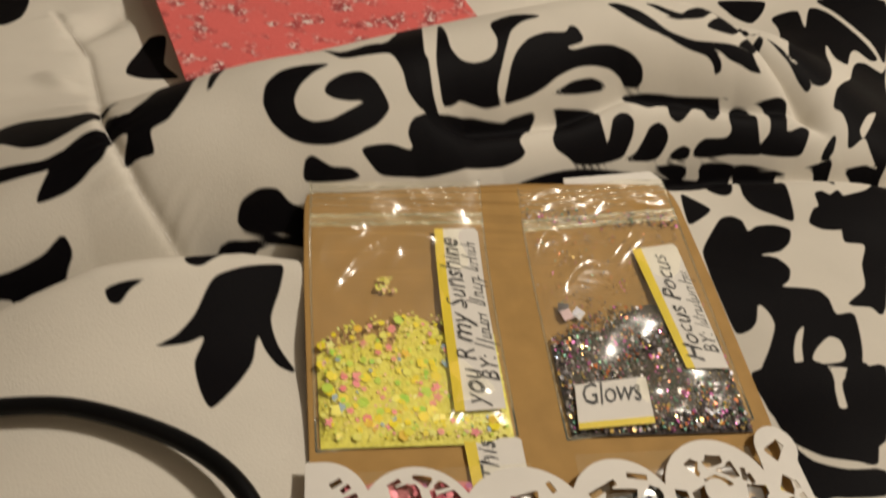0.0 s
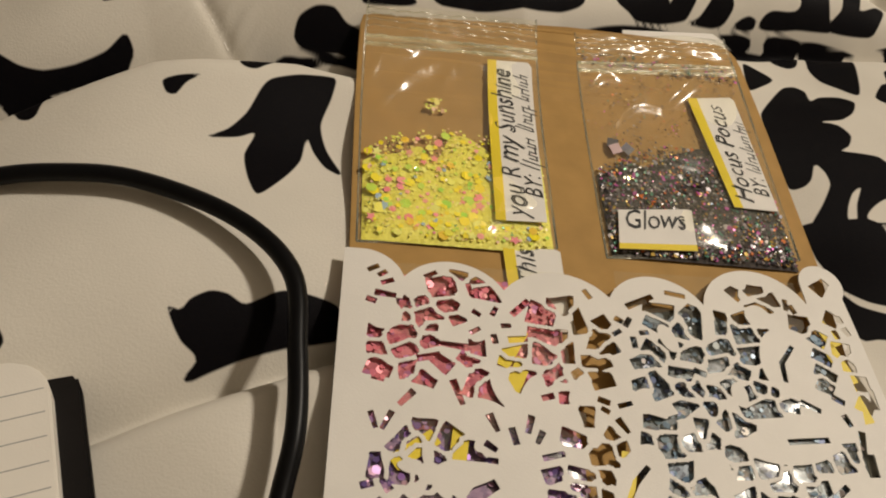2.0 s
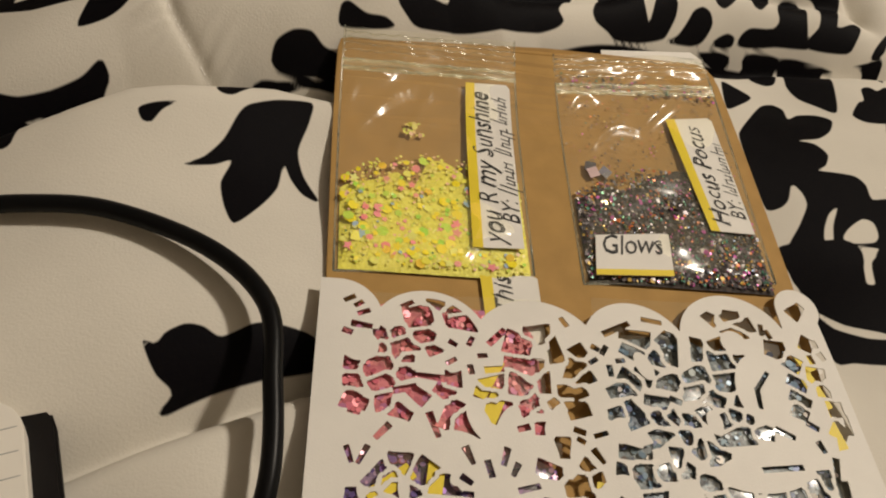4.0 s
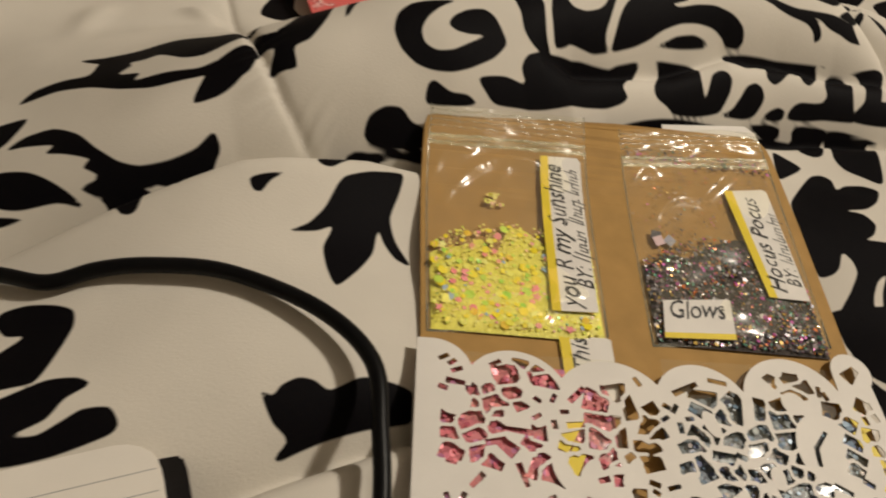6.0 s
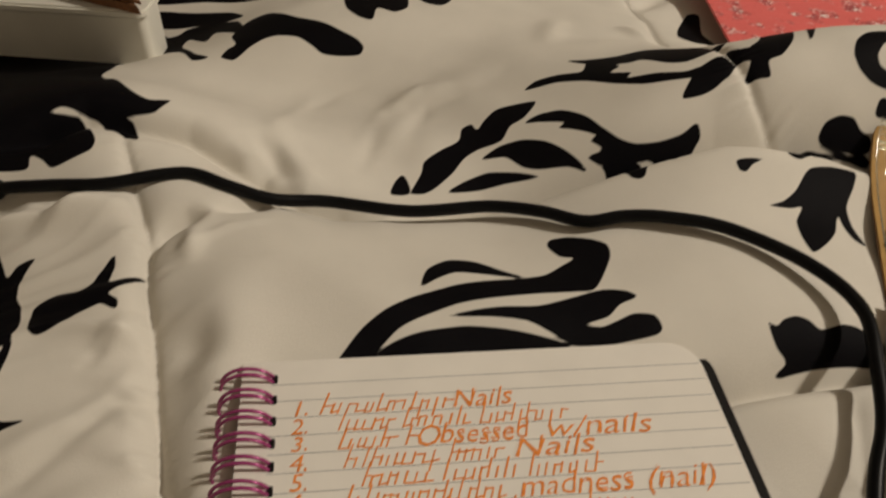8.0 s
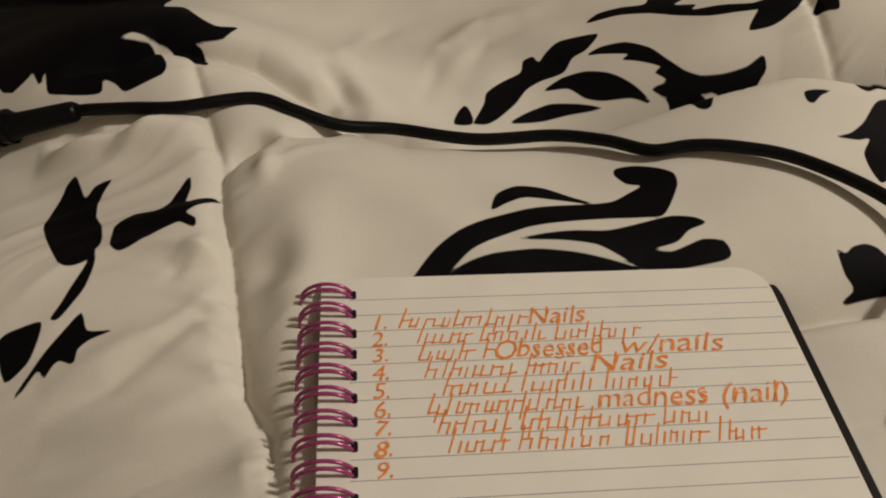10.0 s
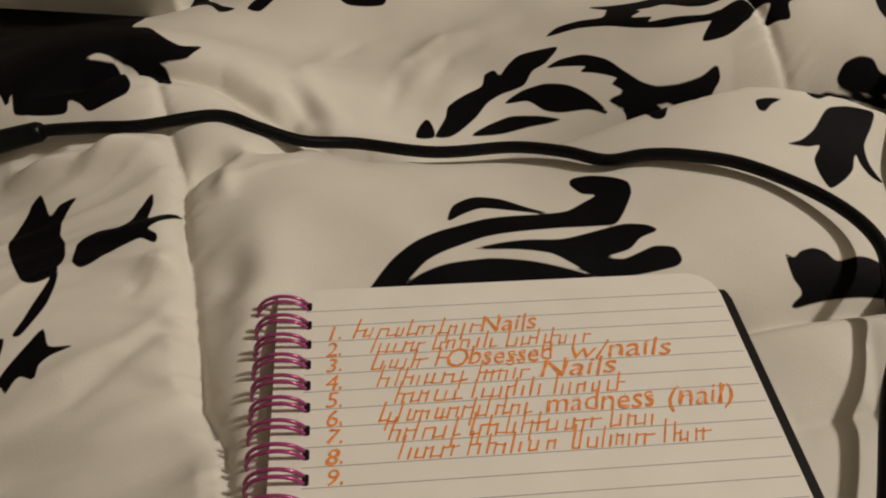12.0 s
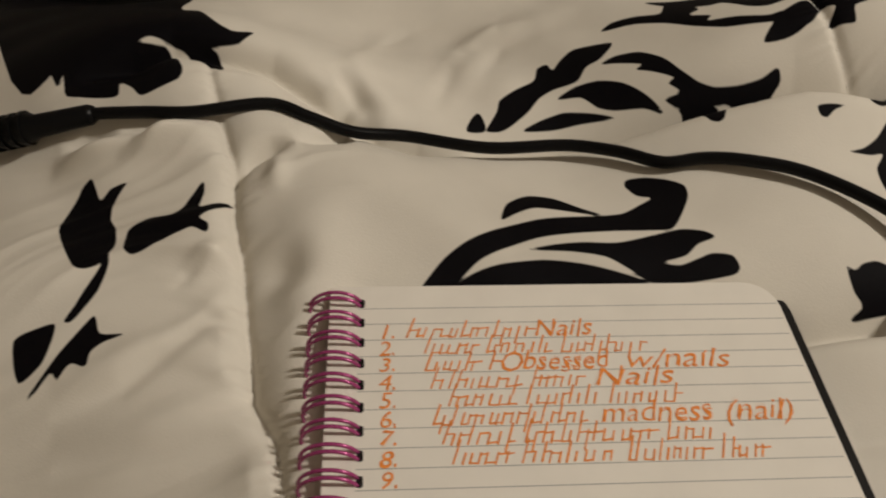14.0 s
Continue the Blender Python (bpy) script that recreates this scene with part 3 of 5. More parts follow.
ink(1, [(-126.1, 32.1), (-115.9, 31.5), (-103.5, 32.2), (-91.3, 38.3), (-74.4, 31.7), (-58.3, 34.1), (-66.9, 18.1), (-75.8, 11.0), (-83.8, 12.3), (-93.3, 20.3), (-99.1, 19.2), (-110.1, 21.9)])  # twig top strand
ink(1, [(-141.9, 9.6), (-137.9, 15.5), (-128.2, 18.0), (-118.3, 18.0), (-116.7, 27.0), (-109.1, 24.1), (-102.6, 17.2), (-106.2, 12.3), (-97.8, 8.7), (-98.9, 5.0), (-88.0, 5.0), (-76.7, 3.9), (-70.6, 6.2), (-73.2, 0.4), (-80.9, -0.7), (-92.0, -1.3), (-103.7, 2.5), (-116.1, 8.9), (-128.6, 11.6)])  # twig low strand
ink(1, [(-76.8, -9.9), (-75.2, -3.1), (-71.2, 5.6), (-64.7, 12.1), (-60.3, 13.5), (-56.4, 8.8), (-59.0, 1.5), (-64.0, -4.4), (-69.2, -7.9)])  # twig leaf
ink(1, [(-60.1, 18.9), (-47.7, 24.0), (-18.3, 145.1), (-32.9, 34.3), (-35.4, 19.8), (-39.7, 10.5), (-44.9, 7.1), (-43.8, 0.5), (-48.1, -0.3), (-53.1, -0.6), (-51.8, 7.6), (-56.9, 9.0)])  # twig right leaf
ink(1, [(-13.9, 147.7), (-0.9, 154.4), (-25.0, 32.0), (-28.6, 29.1)])  # twig bud
ink(1, [(-70.6, 122.3), (-65.1, 144.7), (-58.0, 147.4), (-56.9, 123.8), (-49.9, 111.4), (-62.2, 106.9), (-70.6, 110.7)])  # leaf under the paper
ink(1, [(-5.9, 27.4), (1.2, 30.3), (9.3, 31.4), (4.4, 26.9), (-0.2, 21.2), (-2.5, 16.1), (-1.4, 12.1), (2.8, 10.6), (8.5, 11.8), (14.3, 15.3), (19.5, 18.9), (14.2, 17.9), (9.5, 17.9), (6.9, 19.6), (8.5, 23.3), (13.4, 27.2), (19.3, 28.8), (23.3, 26.6), (26.2, 22.1), (27.5, 18.4), (23.0, 13.1), (14.9, 8.2), (8.1, 5.7), (1.2, 5.1), (-4.6, 6.0), (-9.5, 9.3), (-12.0, 14.7), (-10.8, 21.6)])  # scroll
ink(1, [(5.6, 46.2), (12.7, 38.7), (22.4, 43.5), (33.2, 53.6), (56.6, 165.9), (42.0, 49.0), (42.3, 36.8), (43.0, 26.6), (45.0, 22.2), (42.5, 20.5), (37.6, 21.4), (34.1, 24.9), (32.8, 31.1), (29.3, 37.3), (21.8, 36.2), (12.5, 34.6)])  # ribbon
ink(1, [(18, -4), (42, -4), (70, 11.5), (100, 24.5), (133, 33.5), (168, 37), (168, 31), (133, 24), (100, 12), (70, 0), (45, -14), (18, -14)])  # valley band: black print, with the crease's shadow inked in along the fold
ink(1, [(198.4, 20.8), (202.1, 22.2), (204.5, 19.6), (209.1, 22.2), (208.9, 14.8), (201.8, 0.9), (192.4, 0.7), (188.5, 5.0), (193.7, 12.2), (196.3, 13.3)])  # trefoil
ink(1, [(139.6, -8.4), (148.8, 3.7), (155.4, 11.0), (160.4, 12.4), (163.5, 9.3), (162.6, 2.5), (167.6, 5.6), (174.8, 5.6), (179.5, 2.0), (175.2, -5.6), (168.9, -10.4), (161.0, -11.3), (166.3, -13.4), (168.9, -19.0), (166.1, -24.4), (162.4, -26.9), (168.8, -27.8), (175.0, -29.3), (177.3, -33.4), (176.9, -40.0), (183.6, -40.6), (176.0, -60.6), (164.5, -61.0), (152.1, -60.1), (140.7, -60.7), (147.1, -51.6), (152.2, -43.5), (152.2, -38.0), (149.9, -34.5), (146.7, -41.1), (143.2, -44.3), (138.1, -45.0), (137.2, -35.0), (137.0, -22.2)])  # big flower
ink(-1, [(153.0, -59.1), (154.8, -53.4), (158.4, -47.4), (162.4, -44.4), (158.2, -52.0), (155.5, -59.5)])  # big flower slit
ink(-1, [(159.6, -57.5), (163.1, -53.4), (169.2, -49.4), (172.5, -50.8), (172.1, -56.2), (169.6, -59.2), (162.6, -59.6)])  # big flower gap
ink(1, [(137.9, -62.1), (148.8, -60.9), (160.9, -60.7), (163.9, -62.5), (162.2, -69.5), (159.4, -75.6), (163.0, -76.0), (167.5, -65.1), (171.7, -60.6), (177.9, -62.0), (164.9, -88.8), (158.5, -88.8), (150.0, -91.1), (143.2, -86.5), (138.5, -83.1), (138.4, -73.9)])  # low black leaf
ink(1, [(139.5, -68.4), (167.6, -69.9), (169.8, -79.3), (161.6, -96.4), (155.5, -95.4), (145.9, -92.3), (139.4, -86.0), (138.7, -79.4)])  # low black fan
ink(1, [(137.9, -91.3), (143.2, -96.3), (153.9, -99.0), (160.1, -99.7), (158.4, -103.4), (152.1, -103.4), (139.5, -105.7), (137.4, -101.0)])  # low black fan b
ink(-1, [(164.7, -63.6), (168.5, -62.9), (163.0, -76.0), (159.4, -75.6)])  # low stem
ink(1, [(222.7, 39.0), (239.1, 34.1), (197.4, -37.8), (191.2, -37.7), (183.2, -36.1), (193.6, -28.9), (198.4, -18.0), (205.4, -7.7), (197.7, -6.2), (199.7, 2.4), (189.7, 3.4), (191.4, 9.4), (197.1, 13.7), (209.2, 18.2), (221.7, 22.1), (230.5, 29.8), (227.1, 34.9)])  # side leaf
ink(1, [(138.1, -59.3), (159.7, -58.2), (163.5, -62.8), (161.2, -71.3), (159.2, -77.8), (161.7, -78.1), (165.3, -67.3), (171.2, -63.5), (183.7, -62.3), (168.0, -89.5), (154.0, -91.7), (144.9, -88.4), (140.0, -82.2), (138.6, -72.0)])  # low flower
ink(1, [(138.5, -87.2), (142.6, -93.3), (151.1, -97.3), (162.7, -98.9), (158.5, -106.6), (137.5, -104.0), (136.7, -96.6)])  # low leaf
ink(1, [(-297.4, 50.1), (-295.0, 66.1), (-285.9, 72.1), (-266.4, 63.5), (-252.9, 59.9), (-241.1, 55.3), (-231.5, 52.2), (-226.6, 47.8), (-227.3, 42.3), (-235.3, 40.0), (-245.1, 39.2), (-251.8, 42.6), (-260.3, 46.4), (-270.7, 46.5), (-277.1, 43.4), (-282.0, 36.8), (-286.7, 26.1), (-294.1, 27.6), (-293.3, 34.8), (-290.8, 39.5)])  # club
ink(1, [(-366.2, 87.3), (-363.6, 98.2), (-339.7, 96.4), (-316.9, 93.2), (-304.7, 83.7), (-318.2, 80.7), (-333.8, 83.3), (-348.9, 84.5)])  # club frill
ink(1, [(-366.6, 64.3), (-366.9, 76.9), (-357.3, 83.2), (-348.6, 76.4), (-342.0, 77.7), (-338.7, 82.1), (-322.7, 82.5), (-305.6, 76.9), (-291.2, 50.8), (-313.2, 64.3), (-313.7, 52.2), (-329.9, 65.5), (-328.4, 53.5), (-310.6, 32.0), (-300.5, 27.3), (-307.1, 22.5), (-321.5, 37.0)])  # club foot
ink(1, [(-371.4, 105.9), (-371.1, 111.9), (-350.1, 112.8), (-320.9, 110.7), (-304.5, 114.5), (-298.3, 129.4), (-287.4, 124.1), (-279.2, 107.7), (-284.6, 100.2), (-302.6, 101.4), (-336.4, 105.6), (-365.6, 103.0)])  # swoosh
ink(1, [(-276.2, 100.3), (-260.0, 105.9), (-251.2, 128.3), (-241.1, 139.2), (-232.4, 156.3), (-220.0, 161.7), (-200.7, 168.6), (-187.9, 174.0), (-179.8, 158.7), (-179.9, 141.2), (-185.8, 130.1), (-195.4, 129.2), (-193.8, 107.9), (-197.4, 97.0), (-206.4, 96.4), (-216.9, 106.7), (-212.7, 85.7), (-217.9, 77.3), (-227.3, 78.7), (-226.9, 66.9), (-234.4, 67.3), (-242.6, 74.3), (-247.2, 85.7), (-243.5, 96.0), (-256.4, 96.3)])  # ivy
ink(1, [(-386.0, 156.3), (-374.8, 140.3), (-364.7, 130.0), (-353.4, 132.7), (-360.2, 123.7), (-372.5, 115.3), (-344.8, 116.8), (-321.3, 120.6), (-314.0, 133.3), (-316.9, 154.0), (-323.5, 166.2)])  # top blob
ink(1, [(-298.0, 171.4), (-293.5, 140.0), (-287.3, 128.3), (-281.3, 135.7), (-279.8, 173.9)])  # top stem
ink(1, [(-259.2, 175.3), (-264.6, 147.4), (-264.1, 121.3), (-257.2, 125.8), (-250.9, 148.2), (-236.8, 172.5), (-217.6, 181.0), (-218.4, 184.6), (-258.1, 177.9)])  # top strip
ink(1, [(-204.6, 186.9), (-174.3, 183.7), (-154.1, 179.3), (-141.8, 164.2), (-133.7, 151.7), (-125.2, 148.6), (-119.4, 156.4), (-120.0, 175.1), (-128.3, 196.4), (-130.7, 203.2)])  # top tail
ink(1, [(-439.0, 146.5), (-416.1, 131.8), (-398.7, 118.1), (-405.1, 135.0), (-394.5, 146.7), (-407.4, 150.7)])  # corner leaf
ink(1, [(-367, -94), (-465, 20), (-430, 63), (-371, 62), (-352, 0), (-346, -60), (-348, -95)])  # dark leaf base
ink(1, [(-445.9, 33.8), (-425.7, 47.8), (-416.0, 39.7), (-405.6, 42.1), (-405.2, 56.3), (-370.7, 61.1), (-340.3, 7.3), (-332.1, -15.9), (-296.9, -53.0), (-284.3, -59.4), (-276.4, -55.2), (-279.5, -63.4), (-289.4, -67.6), (-286.6, -68.4), (-280.1, -78.1), (-286.7, -78.6), (-298.6, -71.3), (-305.5, -71.0), (-313.2, -72.1), (-316.8, -75.2), (-309.8, -73.2), (-305.4, -72.7), (-293.6, -84.6), (-292.2, -90.6), (-297.6, -95.5), (-304.3, -99.6), (-310.0, -96.3), (-316.2, -94.0), (-314.1, -100.1), (-320.6, -101.5), (-336.2, -101.8), (-341.5, -93.4), (-348.6, -91.9)])  # dark leaf
ink(1, [(-310.1, -157.6), (-313.6, -144.2), (-311.7, -132.0), (-303.3, -140.7), (-301.8, -135.9), (-296.2, -132.6), (-296.9, -139.4), (-294.1, -149.1), (-288.3, -154.8), (-283.5, -163.5), (-283.3, -171.1), (-287.7, -175.6), (-292.9, -174.8)])  # tulip
ink(1, [(-279.7, -164.4), (-283.0, -155.6), (-279.0, -148.6), (-271.0, -147.0), (-268.3, -141.3), (-267.7, -132.8), (-266.8, -129.0), (-263.9, -134.9), (-262.7, -141.7), (-257.6, -137.2), (-253.8, -133.6), (-256.9, -142.2), (-259.9, -147.0), (-255.8, -148.7), (-255.1, -152.4), (-261.2, -151.1), (-266.1, -156.3), (-270.3, -162.7), (-275.5, -166.6)])  # open tulip
ink(1, [(-284.9, -194.6), (-284.0, -188.3), (-283.7, -179.5), (-283.3, -168.4), (-281.6, -170.4), (-279.4, -181.5), (-281.2, -191.1), (-282.6, -194.7)])  # tulip stem
ink(1, [(-284.8, -220.3), (-283.1, -213.4), (-281.4, -205.1), (-278.9, -197.0), (-276.3, -190.5), (-271.6, -196.0), (-263.6, -194.5), (-269.1, -198.9), (-271.2, -202.9), (-269.8, -208.1), (-275.6, -207.5), (-277.4, -213.2), (-280.5, -211.1), (-282.5, -217.1)])  # tulip leaf
ink(1, [(-297.5, -204.2), (-291.7, -198.4), (-287.1, -196.1), (-285.2, -201.8), (-285.1, -209.4), (-289.7, -215.9)])  # tulip side leaf
ink(1, [(-120.9, -86.5), (-120.7, -81.9), (-114.2, -79.8), (-105.9, -80.7), (-100.1, -83.2), (-98.5, -89.6), (-100.7, -102.0), (-103.2, -108.6), (-109.8, -110.7), (-121.3, -114.1), (-134.4, -119.6), (-147.2, -125.5), (-157.3, -133.2), (-163.7, -139.4), (-167.9, -146.1), (-171.2, -152.3), (-180.6, -156.2), (-178.1, -147.8), (-174.9, -141.2), (-169.0, -133.4), (-161.0, -125.5), (-148.7, -117.1), (-137.6, -111.4), (-128.0, -107.4), (-120.3, -103.7), (-114.9, -97.2), (-111.2, -92.3), (-116.3, -91.8)])  # hook
ink(1, [(-160.7, -120.4), (-160.3, -111.5), (-154.2, -103.5), (-145.1, -101.4), (-134.4, -104.6), (-126.0, -106.9), (-138.0, -108.3), (-149.9, -110.4), (-156.0, -115.9), (-159.2, -119.9)])  # hook feather
ink(1, [(-149.1, -130.6), (-141.1, -126.5), (-131.9, -123.0), (-120.6, -119.7), (-109.6, -113.2), (-100.3, -108.1), (-92.7, -107.6), (-88.8, -109.8), (-94.2, -113.9), (-97.5, -119.2), (-104.7, -123.4), (-99.0, -123.1), (-93.7, -119.6), (-89.2, -116.6), (-82.7, -116.1), (-79.8, -120.1), (-82.0, -123.0), (-94.5, -127.9), (-107.4, -130.8), (-115.5, -128.5), (-123.6, -126.5), (-135.0, -127.7)])  # flame
ink(1, [(-171.2, -152.3), (-165.4, -144.6), (-156.2, -138.3), (-143.7, -132.9), (-130.6, -130.8), (-119.0, -130.4), (-108.3, -131.1), (-121.6, -137.1), (-145.0, -145.5)])  # flame core
ink(1, [(-21.4, -11.5), (-19.7, -8.1), (-14.4, -5.6), (-9.0, -5.1), (-5.3, -7.2), (-0.7, -7.9), (-0.6, -11.3), (-10.6, -12.8), (-18.8, -12.9)])  # round leaf
ink(1, [(-35.8, -28.6), (-26.8, -15.7), (-16.1, -13.8), (-0.6, -11.9), (0.5, -14.0), (-16.1, -15.4), (-30.5, -31.3)])  # fold shade leaf
ink(1, [(-0.6, -2.7), (-0.1, 1.7), (2.2, 2.9), (5.4, 1.9), (8.2, 1.2), (13.9, 1.7), (17.0, 0.2), (8.3, -1.9)])  # corner bud
ink(1, [(49.9, 64.3), (50.7, 51.8), (51.0, 43.8), (54.0, 40.1), (59.1, 40.3), (64.6, 43.0), (67.8, 46.6), (68.9, 51.2), (67.5, 57.3), (69.2, 61.6), (77.2, 66.6), (88.2, 66.0), (80.4, 61.8), (75.0, 56.1), (71.9, 48.7), (69.4, 42.0), (67.6, 37.3), (67.8, 34.9), (69.6, 34.1), (63.0, 31.3), (57.5, 30.3), (53.2, 29.6), (51.0, 28.0), (48.8, 26.6), (46.5, 25.8), (45.5, 30.0), (45.2, 38.8)])  # bell
ink(1, [(70.3, 34.5), (71.4, 38.5), (73.3, 43.9), (76.1, 48.9), (81.2, 54.4), (88.4, 58.4), (96.7, 60.5), (99.0, 63.4), (101.7, 63.3), (104.0, 60.5), (103.3, 58.6), (97.1, 55.6), (99.4, 55.4), (108.1, 59.0), (117.0, 61.6), (124.6, 61.7), (129.9, 60.2), (131.2, 58.1), (129.1, 56.3), (123.2, 55.3), (121.0, 56.0), (115.8, 55.8), (107.9, 53.9), (100.4, 51.1), (92.9, 46.9), (86.9, 42.7), (81.1, 39.3), (75.3, 36.5)])  # arched leaf
ink(1, [(90.1, 42.3), (94.2, 45.0), (99.2, 48.0), (106.8, 51.2), (112.2, 52.4), (114.3, 52.2), (111.2, 50.5), (100.7, 46.1)])  # arch core
ink(1, [(122.3, 53.5), (128.5, 50.1), (133.3, 49.7), (141.8, 55.1), (141.8, 48.4), (145.5, 46.8), (149.7, 49.5), (157.5, 57.5), (159.2, 51.2), (163.0, 50.4), (169.1, 57.8), (168.1, 60.1), (172.8, 61.3), (159.0, 59.7), (141.8, 57.7), (132.5, 56.2), (126.1, 54.7)])  # fold border
ink(1, [(175.5, 61.6), (188.7, 62.0), (201.4, 64.0), (196.8, 50.1), (205.4, 53.1), (208.4, 51.8), (204.7, 45.3), (201.4, 42.7), (185.3, 42.9), (183.8, 45.0), (188.4, 48.9), (190.0, 54.8), (189.1, 60.0), (183.5, 61.4)])  # fold leaf
ink(1, [(174.1, 59.7), (181.3, 59.9), (184.1, 56.9), (183.4, 50.5), (183.8, 44.7), (185.3, 42.9), (169.7, 42.1), (156.6, 40.3), (152.5, 40.4), (154.8, 43.0), (158.6, 44.7), (167.9, 46.0), (170.6, 48.3), (170.1, 52.3)])  # fold inner leaf
ink(1, [(89.8, 39.6), (96.0, 42.1), (106.4, 45.8), (110.1, 45.6), (110.2, 38.5), (112.2, 33.5), (113.7, 36.8), (115.5, 41.5), (119.1, 44.2), (122.5, 44.3), (124.8, 42.6), (124.1, 38.9), (121.6, 35.1), (119.1, 32.6), (108.5, 28.0), (98.2, 24.6), (94.3, 24.7), (89.4, 25.0), (88.2, 28.0), (92.6, 38.4)])  # broad petal
ink(1, [(120.5, 32.6), (125.7, 35.7), (129.5, 39.7), (132.2, 43.1), (136.3, 45.2), (139.6, 44.6), (141.0, 42.2), (139.1, 39.4), (136.7, 37.4), (132.9, 36.0)])  # bent petal
ink(1, [(140.8, 37.9), (144.4, 40.3), (148.2, 41.7), (151.5, 41.4), (150.1, 39.3)])  # short petal
ink(1, [(211.7, 41.7), (214.0, 45.2), (219.2, 50.1), (220.2, 48.9), (217.7, 43.8), (214.3, 41.4)])  # fold bud
ink(1, [(140.9, 71.9), (146.9, 70.9), (154.7, 70.7), (164.3, 72.2), (174.5, 74.2), (183.5, 74.2), (185.8, 70.9), (187.8, 68.7), (182.5, 67.9), (176.8, 68.7), (171.0, 68.9), (166.8, 70.0), (163.2, 70.3), (166.8, 68.0), (167.5, 65.6), (164.4, 64.1), (163.3, 66.0), (159.9, 67.4), (151.8, 67.6), (145.4, 68.4), (140.6, 69.6), (134.0, 69.9), (124.7, 72.5), (117.7, 77.6), (122.3, 79.4), (130.7, 77.1)])  # crest strand
ink(1, [(161.6, 77.0), (165.8, 81.8), (193.9, 104.3), (177.7, 80.3), (169.4, 77.1)])  # crest core
ink(1, [(141.9, 76.6), (149.4, 77.0), (156.9, 80.7), (163.3, 87.0), (157.3, 85.5), (150.2, 79.9)])  # crest blob
ink(1, [(177.0, 75.0), (180.5, 74.6), (185.3, 75.0), (198.9, 92.1), (199.3, 96.8), (195.6, 93.5), (182.4, 80.2)])  # crest tip
ink(1, [(256.4, 177.8), (262.9, 181.8), (272.4, 181.0), (266.9, 161.5), (279.0, 181.8), (285.4, 176.6), (289.5, 164.8), (294.1, 147.3), (295.1, 134.0), (289.8, 132.1), (284.6, 139.0), (279.7, 136.0), (270.5, 123.1), (265.5, 126.5), (267.6, 141.0), (253.3, 115.0), (228.8, 78.9), (221.4, 72.8), (217.5, 73.4), (215.2, 78.7), (212.7, 83.9), (211.4, 91.6), (251.2, 158.1)])  # far leaf
ink(1, [(252.9, 96.0), (276.6, 125.9), (285.1, 129.7), (292.2, 123.4), (296.3, 126.1), (241.8, 39.0), (237.8, 38.9), (235.0, 43.8), (233.7, 49.2), (227.2, 45.5), (224.5, 45.2), (226.9, 53.6), (226.8, 60.5), (223.6, 63.1), (228.7, 72.3), (235.8, 79.4)])  # far dark leaf
ink(-1, [(232.9, 53.0), (241.4, 62.5), (249.2, 67.2), (239.3, 55.5), (233.1, 49.2)])  # far slash
ink(1, [(286.6, 189.0), (290.0, 172.7), (297.7, 147.7), (298.3, 131.4), (322.2, 180.9)])  # far corner
ink(1, [(235.3, 201.7), (236.9, 192.3), (239.1, 185.3), (245.5, 177.6), (254.2, 185.0), (259.7, 193.6), (255.9, 196.4)])  # far top leaf
ink(1, [(17.7, 6.5), (20.2, 3.6), (24.6, 1.8), (39.9, 4.7), (47.8, 7.0), (58.3, 10.7), (68.4, 14.9), (74.0, 17.9), (76.4, 20.4), (74.7, 23.8), (81.6, 34.3), (83.4, 36.7), (81.4, 36.7), (73.3, 33.2), (69.9, 31.4), (63.1, 29.6), (56.5, 28.0), (48.8, 25.1), (36.1, 18.3), (33.2, 13.5), (34.5, 9.7), (26.9, 9.4)])  # plume
ink(1, [(200.9, 96.1), (207.5, 89.4), (209.9, 84.1), (215.1, 80.9), (216.5, 73.5), (213.9, 70.5), (211.6, 74.3), (210.0, 78.9), (208.2, 83.5), (204.6, 89.1)])  # dome edge
ink(1, [(155.9, 38.6), (160.8, 40.0), (168.7, 40.5), (174.2, 39.9), (171.3, 37.8), (165.7, 25.2), (161.2, 23.5), (156.5, 27.0), (157.0, 36.6)])  # panel leaf
ink(1, [(169.6, 38.8), (175.5, 40.0), (183.6, 39.4), (191.9, 38.0), (187.5, 19.4), (183.1, 6.5), (176.6, 11.4), (171.5, 16.2), (169.4, 23.5), (172.8, 37.3)])  # panel long leaf
ink(1, [(171.4, 40.3), (180.4, 40.6), (191.1, 39.8), (196.6, 39.0), (196.4, 38.1), (190.5, 38.5), (181.0, 39.5)])  # panel streak
ink(1, [(134.6, 35.4), (145.0, 37.7), (150.7, 37.8), (150.1, 36.2), (146.5, 34.8), (140.7, 34.8), (136.3, 34.8)])  # panel bud
ink(1, [(143.0, 23.4), (147.4, 21.7), (153.3, 16.1), (145.0, 9.0), (140.1, 7.1)])  # panel side leaf
ink(1, [(201.4, 39.4), (209.0, 38.7), (209.6, 25.3), (217.2, 40.8), (210.7, 40.8)])  # panel corner
ink(1, [(134.9, 82.7), (142.4, 78.3), (150.8, 77.6), (160.8, 80.8), (168.5, 87.9), (172.9, 83.2), (192.5, 101.5), (195.3, 96.8), (199.5, 98.6), (162.9, 89.1), (156.4, 83.1), (150.3, 80.2), (144.3, 81.3), (140.0, 83.2)])  # crest upper strand
ink(1, [(134.2, 70.7), (140.8, 71.0), (150.7, 70.2), (163.3, 71.5), (174.3, 73.3), (181.6, 72.9), (179.2, 70.7), (172.8, 70.1), (165.4, 70.0), (157.2, 68.9), (146.7, 68.8), (139.5, 69.3)])  # crest lower fill


